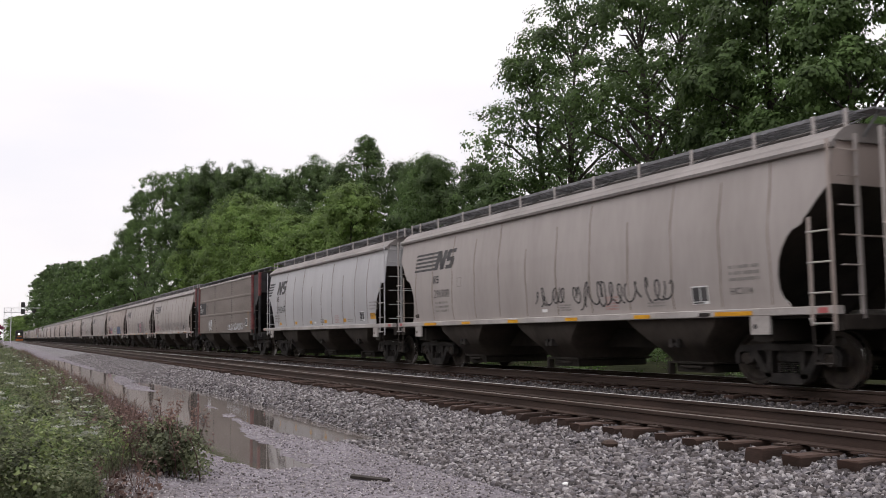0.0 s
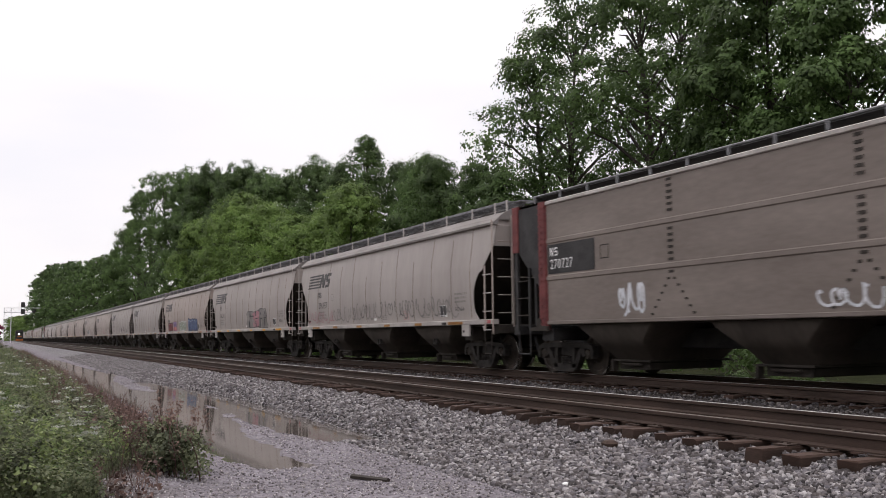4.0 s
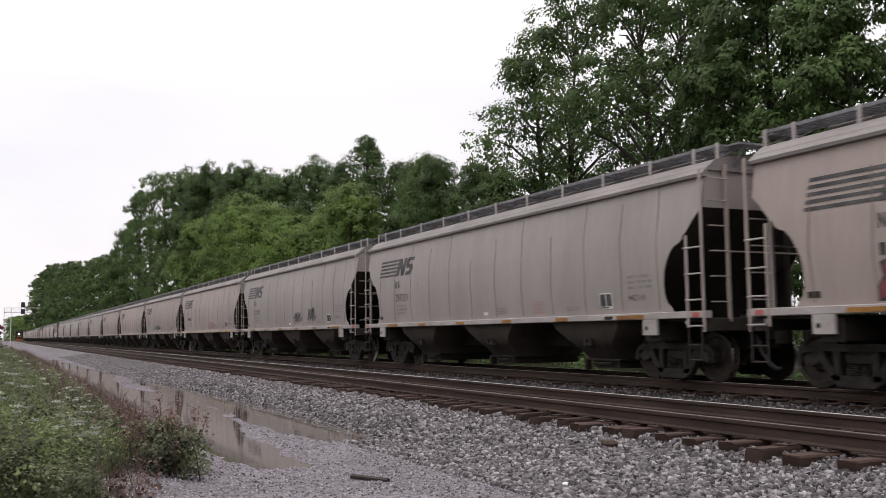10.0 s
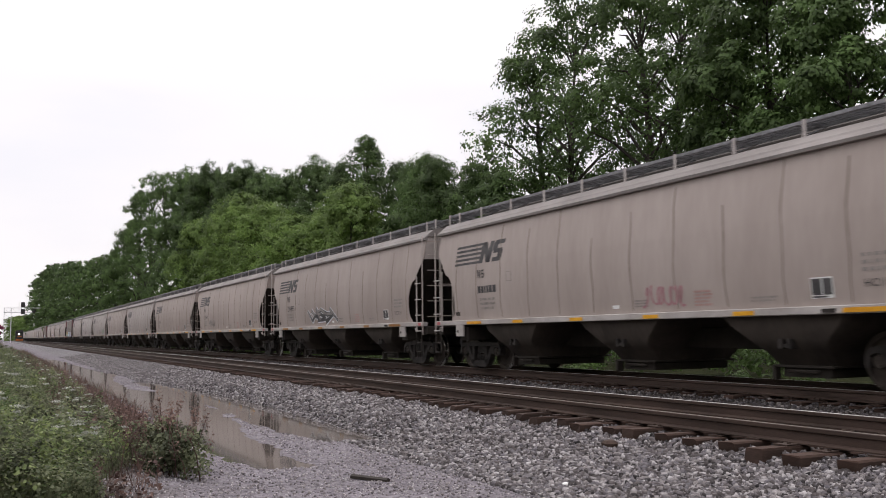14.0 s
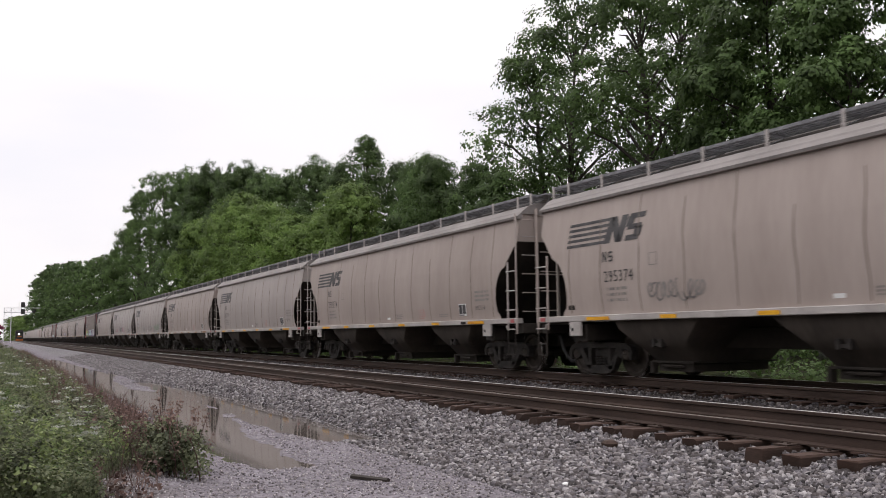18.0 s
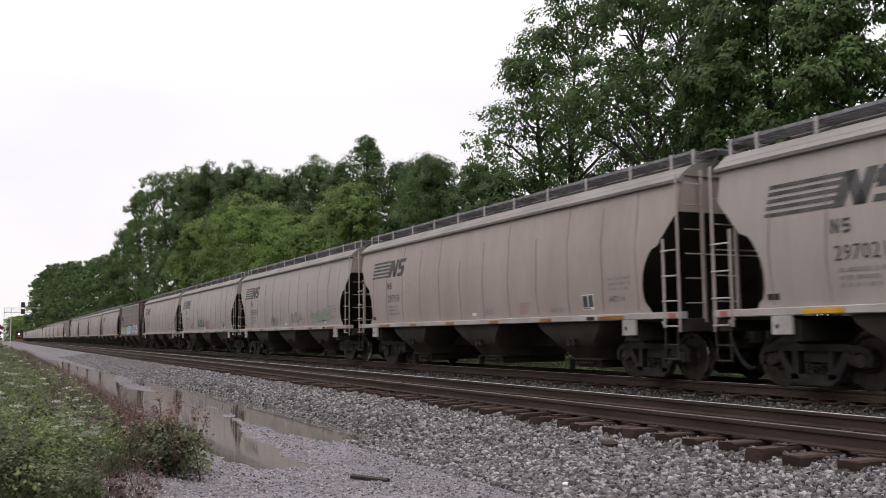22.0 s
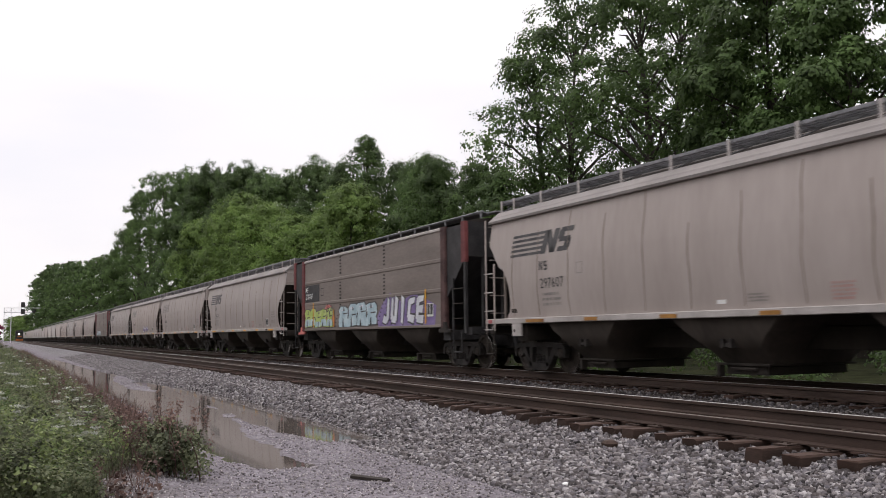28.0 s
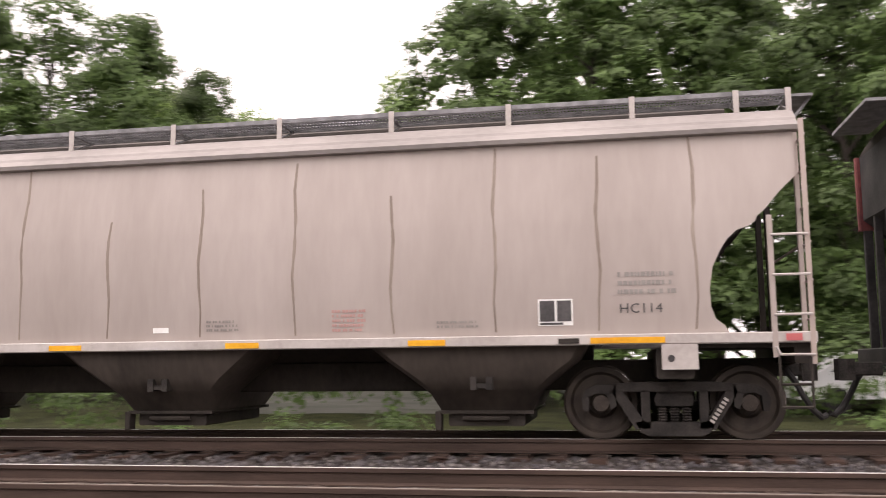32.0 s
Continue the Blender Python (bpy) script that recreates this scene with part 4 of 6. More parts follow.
def side_ladder(car, sgn_x, cut):
    """Side ladder at a car's corner: inner and outer stile and rungs, with the sill step below."""
    xi, xo = sgn_x * (cut[-1][1] - 0.35), sgn_x * (cut[-1][1] + 0.07)
    y = -1.655
    out = Shape().box(xo - 0.03, xo + 0.03, y + 0.012, y + 0.03, 0.92, 3.80)
    part("ladder_stile", out, M["paint_" + car["coat"]] if car["coat"] else M["paint"], car)
    part("ladder_stile", Shape().box(xi - 0.032, xi + 0.032, y + 0.012, y + 0.03, 1.0, 2.66), M["paint_" + car["coat"]] if car["coat"] else M["paint"], car)
    for z in (2.42, 1.95, 1.49):
        part("rung", Shape().bar((xi, y - 0.03, z), (xo, y - 0.03, z), 0.016), M["roof"], car)
    st = Shape().bar((xi, y - 0.03, 1.12), (xi + sgn_x * 0.04, y - 0.03, 1.03), 0.016).bar((xi + sgn_x * 0.04, y - 0.03, 1.03), (xo, y - 0.03, 1.03), 0.016)
    part("rung", st, M["roof"], car)
    xs = xi + sgn_x * 0.03
    xt = xo - sgn_x * 0.04
    step = Shape().bar((xs, y, 1.0), (xs, y, 0.43), 0.016).bar((xt, y, 1.0), (xt, y, 0.43), 0.016).bar((xs, y, 0.43), (xt, y, 0.43), 0.018).bar((xs, y, 0.69), (xt, y, 0.69), 0.016)
    part("sill_step", step, M["grime_shade"], car)


def end_ladder(car, sgn_x, mat, top):
    x = sgn_x * (top + 0.1)
    for y in (-1.06,):
        part("end_stile", Shape().box(x - 0.03, x + 0.03, y - 0.03, y + 0.03, 1.1, 3.92, 0.006), mat, car)
    for z in (1.45, 1.9, 2.35, 2.8, 3.25, 3.65):
        part("end_rung", Shape().bar((x + sgn_x * 0.03, -1.5, z), (x + sgn_x * 0.03, -1.06, z), 0.014), mat, car)
    part("end_handrail", Shape().bar((x, -1.06, 2.35), (x, 1.06, 2.35), 0.016), mat, car)
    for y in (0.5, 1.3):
        part("end_post", Shape().box(x - 0.16, x - 0.08, y - 0.04, y + 0.04, 1.1, 3.1, 0.006), M["grime_shade"], car)


def hopper_car(coat="", square=False):
    """A three-bay covered grain hopper with bulging sides; returns the thing, its origin at rail height."""
    car = thing("covered_hopper", "dusty light grey covered hopper wagon with bulging sides", "freight wagon", "wagons of the grain train")
    car["coat"] = coat
    paint = M["paint_" + coat] if coat else M["paint"]
    cut = CUT_SQUARE if square else CUT
    top = cut[-1][1]
    for sg in (-1, 1):
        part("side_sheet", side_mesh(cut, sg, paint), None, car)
        part("side_sill", Shape().box(-8.36, 8.36, min(sg * 1.50, sg * 1.64), max(sg * 1.50, sg * 1.64), 1.168, 1.295, 0.012), M["roof"], car)
        part("eave_flange", Shape().prism([(sg * 1.44, 3.68), (sg * 1.55, 3.695), (sg * 1.56, 3.75), (sg * 1.47, 3.83), (sg * 1.42, 3.82)], 0, -top - 0.06, top + 0.06), M["rooftop"], car)
    arch = [(1.47, 3.81), (1.42, 3.875), (1.24, 4.01), (1.0, 4.08), (0.5, 4.13), (0.0, 4.15)]
    ring = arch + [(-y, z) for y, z in arch[-2::-1]]
    part("roof", Shape().prism(ring, 0, -top - 0.06, top + 0.06), M["rooftop"], car, "dusty grey curved roof")
    part("hatch_trough", Shape().prism([(-0.46, 4.1), (-0.42, 4.28), (-0.34, 4.33), (0.34, 4.33), (0.42, 4.28), (0.46, 4.1)], 0, -7.6, 7.6), M["grime_shade"], car)
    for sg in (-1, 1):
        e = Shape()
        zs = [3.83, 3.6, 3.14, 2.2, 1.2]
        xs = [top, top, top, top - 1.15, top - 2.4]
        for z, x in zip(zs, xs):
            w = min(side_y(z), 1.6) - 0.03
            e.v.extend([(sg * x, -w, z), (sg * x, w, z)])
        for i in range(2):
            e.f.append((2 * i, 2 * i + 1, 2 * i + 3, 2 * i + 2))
        # the lower slope's colour holds both soot and the recess's shade
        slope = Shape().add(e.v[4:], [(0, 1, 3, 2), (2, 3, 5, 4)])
        part("end_slope_sheet", slope, M["grime_shade"], car, "sloping end sheet darkened for soot and recess shade")
        e.v = e.v[:6]
        e.add([(sg * top, 1.44, 3.83), (sg * top, -1.44, 3.83)] + [(sg * top, y, z) for y, z in ring[::-1]], [tuple(range(2 + len(ring)))])
        part("end_sheet", e, paint, car)
        part("end_sill", Shape().box(min(sg * 8.12, sg * 8.36), max(sg * 8.12, sg * 8.36), -1.5, 1.5, 0.93, 1.168, 0.015), M["grime_shade"], car)
        part("end_deck", Shape().box(min(sg * 6.9, sg * 8.12), max(sg * 6.9, sg * 8.12), -1.5, 1.5, 1.12, 1.165, 0.01), M["grime_shade"], car)
        part("bolster", Shape().box(sg * 6.75 - 0.22, sg * 6.75 + 0.22, -1.52, 1.52, 0.76, 1.12, 0.02), M["grime_shade"], car)
        for sy in (-1, 1):
            part("jacking_pad", Shape().box(sg * 6.8 - 0.21, sg * 6.8 + 0.21, min(sy * 1.6, sy * 1.645), max(sy * 1.6, sy * 1.645), 0.87, 1.168), M["roof"], car)
        hole = Shape().lathe([(-1.652, 0.04), (-1.64, 0.045)], 10).moved(Matrix.Translation((sg * 6.8 - 0.1, 0, 1.0)))
        part("jacking_hole", hole, M["black"], car)
        part("coupler", coupler_shape(), M["truck"], car, "rusty steel knuckle coupler", at=pose(sg * 8.1, 0, 0, 0, 0, 0 if sg > 0 else 180))
        part("air_hose", hose_shape(), M["black"], car, "black rubber brake hose", at=pose(sg * 8.1, 0, 0, 0, 0, 0 if sg > 0 else 180))
        add_truck(car, sg * 6.75)
        side_ladder(car, sg, cut)
        end_ladder(car, sg, paint, top)
        part("reflector", Shape().box(sg * 8.1 - 0.09, sg * 8.1 + 0.09, -1.652, -1.64, 1.19, 1.27), M["red"], car)
        part("end_platform", Shape().box(min(sg * 8.3, sg * 8.62), max(sg * 8.3, sg * 8.62), -0.95, 0.95, 4.26, 4.295), M["grate"], car)
        for y in (-0.8, 0.8):
            part("platform_bracket", Shape().bar((sg * 8.25, y, 3.85), (sg * 8.6, y, 4.26), 0.02), M["grate"], car)
    part("centre_sill", Shape().box(-8.1, 8.1, -0.34, 0.34, 0.60, 1.0, 0.02), M["grime_shade"], car)
    # dark fillers close the gaps between bays, coloured for the recess's shade
    part("sill_hood", Shape().prism([(-0.3, 1.0), (0.3, 1.0), (0.55, 1.2), (-0.55, 1.2)], 0, -5.75, 5.75), M["grime_shade"], car)
    part("slope_floor", Shape().box(-5.75, 5.75, -1.5, 1.5, 1.19, 1.26), M["grime_shade"], car)
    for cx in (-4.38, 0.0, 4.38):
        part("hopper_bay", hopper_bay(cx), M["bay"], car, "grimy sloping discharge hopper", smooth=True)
        part("outlet_gate", gate(cx), M["grime_shade"], car)
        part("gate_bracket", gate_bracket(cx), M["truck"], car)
    board = Shape()
    for x in np.arange(-8.28, 8.28, 0.048):
        board.box(x, x + 0.02, -1.13, -0.62, 4.285, 4.305)
    for y in (-1.0, -0.87, -0.74):
        board.box(-8.3, 8.3, y - 0.006, y + 0.006, 4.265, 4.285)
    part("running_board", board.box(-8.3, 8.3, -1.15, -1.12, 4.25, 4.31).box(-8.3, 8.3, -0.63, -0.6, 4.25, 4.31), M["grate"], car, "dark steel grating roof walkway")
    part("running_board", Shape().box(-8.3, 8.3, 0.62, 1.14, 4.28, 4.31), M["grate"], car, "dark steel grating roof walkway")
    post = Shape().box(-0.036, 0.036, -1.175, -1.15, 4.03, 4.32, 0.006).mesh("walkway_post", M["roof"])
    strut = Shape().box(-0.015, 0.015, -1.15, -0.62, 4.235, 4.25).bar((0, -1.14, 4.05), (0, -0.66, 4.235), 0.012).mesh("walkway_strut", M["grate"])
    for x in POST_X:
        part("walkway_post", post, None, car, at=pose(x, 0, 0))
        part("walkway_strut", strut, None, car, at=pose(x, 0, 0))
    for i, x in enumerate(SEAM_X):
        if square and abs(x) > 6.4:
            continue
        lo, hi = 1.34, [3.05, 3.3, 3.62, 3.4, 3.68, 2.9, 3.3, 3.6, 3.1, 3.66, 3.5, 3.68][i]
        s = Shape()
        zs = np.linspace(lo, hi, 7)
        for z in zs:
            w = 0.022 * (0.45 + 0.55 * math.sin(3.14 * min(0.95, (hi - z) / (hi - lo) + 0.12)))
            b = 0.02 * math.sin(5 * z + i)
            s.v.extend([(x + b - w, -side_y(z) - 0.002, z), (x + b, -side_y(z) - 0.012, z), (x + b + w, -side_y(z) - 0.002, z)])
        for k in range(6):
            s.f.extend([(3 * k, 3 * k + 1, 3 * k + 4, 3 * k + 3), (3 * k + 1, 3 * k + 2, 3 * k + 5, 3 * k + 4)])
        part("weld_seam", s, M["seam"], car, "rust-stained vertical weld seam")
    return car


def tapes(car, mats):
    """Reflective tape strips along the sill, the outermost two long."""
    for i, (x0, x1) in enumerate([(-6.28, -5.5), (-3.9, -3.45), (-1.45, -0.98), (1.05, 1.5), (3.45, 3.92), (5.68, 6.55)]):
        part("reflective_tape", Shape().box(x0, x1, -1.652, -1.638, 1.185, 1.255), mats[i % len(mats)], car)
    part("placard_holder", Shape().box(5.3, 5.55, -1.66, -1.64, 1.19, 1.25), M["grime_shade"], car)


FADED = (-1, -2, -5)      # wagons whose emblem has nearly worn away


def stencils(car, number, seed):
    r = random.Random(seed)
    big = car["coat"] == "light"
    emblem(car, -6.75 if big else -7.02, 3.27 if big else 3.24, 2.9 if big else 2.68, M["faint"] if seed - 50 in FADED else M["decal"], big)
    initials(car, -5.27 if big else -5.70, 2.42 if big else 2.36, 0.24 if big else 0.215, M["decal"])
    if number:
        lettering(car, number, -5.27 if big else -5.67, 1.93 if big else 1.95, 0.42 if big else 0.33, M["decal"], width=1.0 if big else 0.92)
    else:
        decal(car, "number_stencil", bars(-5.7, 1.97, 0.95, 0.18, 6, r), M["decal"], kind="stuff")
    decal(car, "weight_stencil", bars(-5.6, 1.78, 0.8, 0.06, 8, r, 3, 1.9), M["faint"], kind="stuff")
    decal(car, "data_stencil", bars(6.02, 1.98, 0.75, 0.055, 8, r, 3, 1.9), M["faint"], kind="stuff")
    lettering(car, "HC114", 6.03, 1.545, 0.165, M["decal"], width=1.0)
    decal(car, "inspection_frame", [[(-4.22, 2.2), (-3.97, 2.2), (-3.97, 2.215), (-4.22, 2.215)], [(-4.22, 2.43), (-3.97, 2.43), (-3.97, 2.445), (-4.22, 2.445)], [(-4.22, 2.2), (-4.2, 2.2), (-4.2, 2.445), (-4.22, 2.445)], [(-3.99, 2.2), (-3.97, 2.2), (-3.97, 2.445), (-3.99, 2.445)]], M["faint"])
    decal(car, "lube_plate", [[(5.06, 1.41), (5.48, 1.41), (5.48, 1.73), (5.06, 1.73)]], M["white"])
    decal(car, "lube_panel", [[(5.08, 1.46), (5.26, 1.46), (5.26, 1.71), (5.08, 1.71)], [(5.29, 1.46), (5.46, 1.46), (5.46, 1.71), (5.29, 1.71)], [(5.08, 1.42), (5.36, 1.42), (5.36, 1.445), (5.08, 1.445)]], M["decal"], proud=0.01)
    decal(car, "route_card", [[(0.0, 1.40), (0.22, 1.40), (0.22, 1.47), (0.0, 1.47)]], M["white"])
    decal(car, "red_notice", bars(2.45, 1.62, 0.45, 0.035, 8, r, 5, 1.7), M["pinkish"], kind="stuff")
    decal(car, "small_notice", bars(0.75, 1.52, 0.45, 0.03, 8, r, 3, 1.8), M["faint"], kind="stuff")
    decal(car, "small_notice", bars(3.8, 1.46, 0.55, 0.03, 8, r, 2, 1.8), M["faint"], kind="stuff")
    decal(car, "tag_plate", [[(-7.05, 1.42), (-6.8, 1.42), (-6.8, 1.52), (-7.05, 1.52)]], M["grime_shade"])


def slab_car(seed):
    """An older slab-sided covered hopper with red end posts and black sloping ends."""
    car = thing("slab_side_hopper", "taupe slab-sided covered hopper with red end posts and black ends", "freight wagon", "wagons of the grain train")
    for sg in (-1, 1):
        zs = [1.18, 2.10, 2.12, 2.20, 2.22, 2.94, 2.96, 3.04, 3.06, 3.83]
        s = Shape()
        offs = [0, 0, 0.02, 0.02, 0, 0, 0.02, 0.02, 0, 0]
        for z, o in zip(zs, offs):
            s.v.extend([(-6.345, sg * (1.58 + o), z), (6.345, sg * (1.58 + o), z), ])
        for i in range(len(zs) - 1):
            s.f.append((2 * i, 2 * i + 1, 2 * i + 3, 2 * i + 2))
        part("side_panel", s, M["paint_brown"], car)
        part("eave_flange", Shape().box(-6.345, 6.345, min(sg * 1.5, sg * 1.615), max(sg * 1.5, sg * 1.615), 3.83, 3.92, 0.015), M["roof"], car)
        part("side_sill", Shape().box(-6.345, 6.345, min(sg * 1.5, sg * 1.61), max(sg * 1.5, sg * 1.61), 1.12, 1.20, 0.012), M["paint_brown"], car)
        for ex in (-1, 1):
            part("corner_post", Shape().box(min(ex * 6.345, ex * 6.66), max(ex * 6.345, ex * 6.66), min(sg * 1.5, sg * 1.63), max(sg * 1.5, sg * 1.63), 1.0, 3.92, 0.03), M["oxide_dirty"] if seed == 1 and ex > 0 else M["oxide"], car, "soot-darkened red corner post" if seed == 1 and ex > 0 else "dull red riveted corner post")
            part("end_side_panel", Shape().prism([(ex * 6.68, 3.88), (ex * 7.75, 3.88), (ex * 7.75, 2.95), (ex * 6.68, 1.95)], 1, min(sg * 1.53, sg * 1.57), max(sg * 1.53, sg * 1.57)), M["black"], car, "sooty black end panel")
            part("end_post", Shape().box(min(ex * 7.6, ex * 7.86), max(ex * 7.6, ex * 7.86), min(sg * 1.5, sg * 1.61), max(sg * 1.5, sg * 1.61), 2.85, 3.95, 0.02), M["oxide"], car, "dull red end post")
            part("end_leg", Shape().box(min(ex * 7.68, ex * 7.80), max(ex * 7.68, ex * 7.80), min(sg * 1.5, sg * 1.58), max(sg * 1.5, sg * 1.58), 0.95, 2.85, 0.01), M["black"], car)
    riv = Shape()
    for z in np.arange(1.1, 3.86, 0.14):
        for ex in ((-1,) if seed == 1 else (-1, 1)):
            riv.box(ex * 6.49 - 0.13, ex * 6.49 - 0.02, -1.645, -1.62, z, z + 0.05).box(ex * 6.49 + 0.03, ex * 6.49 + 0.13, -1.645, -1.62, z, z + 0.05)
    tagged(part("post_rivets", riv, M["oxide"], car), kind="stuff")
    for x in (-2.1, 2.1):
        col = Shape()
        for z in np.arange(2.02, 3.85, 0.115):
            if abs(z - 2.14) > 0.09 and abs(z - 2.98) > 0.09:
                col.box(x - 0.07, x + 0.07, -1.592, -1.575, z, z + 0.05)
        for k in range(6):
            col.box(x - 0.12 - 0.1 * k, x - 0.05 - 0.1 * k, -1.592, -1.575, 1.9 - 0.13 * k, 1.94 - 0.13 * k).box(x + 0.05 + 0.1 * k, x + 0.12 + 0.1 * k, -1.592, -1.575, 1.9 - 0.13 * k, 1.94 - 0.13 * k)
        tagged(part("rivet_column", col, M["grime_shade"], car, "column of dark side rivets"), kind="stuff")
    arch = [(1.56, 3.94), (1.2, 4.02), (0.6, 4.08), (0.0, 4.10)]
    part("roof", Shape().prism(arch + [(-y, z) for y, z in arch[-2::-1]], 0, -7.8, 7.8), M["grime_shade"], car, "sooty riveted roof")
    for sg in (-1, 1):
        e = Shape()
        for x, z in ((7.8, 3.95), (7.8, 3.0), (5.4, 1.1)):
            e.v.extend([(sg * x, -1.52, z), (sg * x, 1.52, z)])
        e.f.extend([(0, 1, 3, 2), (2, 3, 5, 4)])
        part("end_sheet", e, M["black"], car, "sooty black sloping end sheet")
        part("end_sill", Shape().box(min(sg * 7.7, sg * 8.0), max(sg * 7.7, sg * 8.0), -1.5, 1.5, 0.9, 1.12, 0.015), M["black"], car)
        part("bolster", Shape().box(sg * 6.5 - 0.22, sg * 6.5 + 0.22, -1.5, 1.5, 0.76, 1.05, 0.02), M["black"], car)
        part("coupler", coupler_shape(), M["truck"], car, "rusty steel knuckle coupler", at=pose(sg * 8.1, 0, 0, 0, 0, 0 if sg > 0 else 180))
        part("air_hose", hose_shape(), M["black"], car, "black rubber brake hose", at=pose(sg * 8.1, 0, 0, 0, 0, 0 if sg > 0 else 180))
        add_truck(car, sg * 6.5)
        for z in (1.35, 1.75, 2.15):
            part("rung", Shape().bar((sg * 7.1, -1.6, z), (sg * 7.68, -1.6, z), 0.015), M["grime_shade"], car)
        part("ladder_stile", Shape().box(sg * 7.1 - 0.03, sg * 7.1 + 0.03, -1.62, -1.57, 1.0, 2.45, 0.006), M["black"], car)
        part("sill_step", Shape().bar((sg * 7.1, -1.6, 1.0), (sg * 7.1, -1.6, 0.45), 0.018).bar((sg * 7.6, -1.6, 1.0), (sg * 7.6, -1.6, 0.45), 0.018).bar((sg * 7.1, -1.6, 0.45), (sg * 7.6, -1.6, 0.45), 0.018), M["black"], car)
        part("tow_bracket", Shape().prism([(sg * 6.3, 0.98), (sg * 7.0, 0.98), (sg * 7.0, 1.05), (sg * 6.75, 1.08), (sg * 6.68, 1.26), (sg * 6.58, 1.28), (sg * 6.55, 1.1), (sg * 6.3, 1.08)], 1, -1.66, -1.58), SPRAY["coral"] if sg < 0 and seed == 1 else M["grime_shade"], car)
        part("end_platform", Shape().box(min(sg * 7.8, sg * 8.3), max(sg * 7.8, sg * 8.3), -0.9, 0.9, 4.16, 4.2), M["grate"], car)
        for y in (-1.0, -0.4, 0.4, 1.0):
            part("end_brace", Shape().box(sg * 7.74 - 0.05, sg * 7.74 + 0.05, y - 0.045, y + 0.045, 1.0, 3.0, 0.006), M["black"], car)
    part("centre_sill", Shape().box(-7.9, 7.9, -0.34, 0.34, 0.60, 1.0, 0.02), M["black"], car)
    # dark filler plate standing for the shaded recess between these bays
    part("slope_floor", Shape().box(-5.4, 5.4, -1.5, 1.5, 1.1, 1.16), M["grime_shade"], car)
    for cx in (-4.1, 0.0, 4.1):
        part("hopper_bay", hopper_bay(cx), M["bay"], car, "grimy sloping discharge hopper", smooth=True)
        part("outlet_gate", gate(cx), M["grime_shade"], car)
    part("running_board", Shape().box(-7.8, 7.8, -1.0, -0.55, 4.2, 4.23), M["grate"], car, "dark steel roof walkway")
    part("walkway_rail", Shape().bar((-7.8, -1.02, 4.24), (7.8, -1.02, 4.24), 0.025), M["grate"], car)
    for x in np.linspace(-7.7, 7.7, 15):
        part("walkway_post", Shape().box(x - 0.03, x + 0.03, -1.04, -1.0, 3.99, 4.25), M["grate"], car)
    return car


def truck_stencil(car):
    """Small white stencil marks on the slanting arm of the leading side frame."""
    s = Shape()
    for i in range(7):
        t = 0.12 + 0.1 * i
        x, z = 6.662 + 0.40 + 0.29 * t, 0.17 + 0.44 * t
        s.add([(x - 0.03, -1.081, z + 0.02), (x + 0.02, -1.081, z - 0.015), (x + 0.035, -1.081, z + 0.012), (x - 0.015, -1.081, z + 0.045)], [(0, 1, 2, 3)])
    tagged(part("frame_stencil", s, M["roof"], car), kind="stuff")


# number, marks and sprayed pieces of each wagon, counted from the one that the camera ends on
NUMBERS = {18: "296900", 15: "296757", 14: "296272", 8: "295374", 12: "297201", 11: "295076", 9: "296883", 7: "298374", 6: "297021", 5: "297931", 4: "297855", 3: "297409", 2: "297607", 0: "295130", 17: "298247"}
SLABS = {16: "270727", 1: "270707", -4: ""}
AMBER = (15, 13, 12, 11, 9, 5, 4, 3, 2)
SHIFT = {19: -2.05, 18: -2.05, 17: -1.12, 16: -0.32, 13: 0.06, 12: -0.09, 11: -0.16, 9: 0.05, 8: -0.11, 7: -0.13, 6: -0.12, 5: -0.09, 4: -0.13, 1: 0.09}
CARS = {}


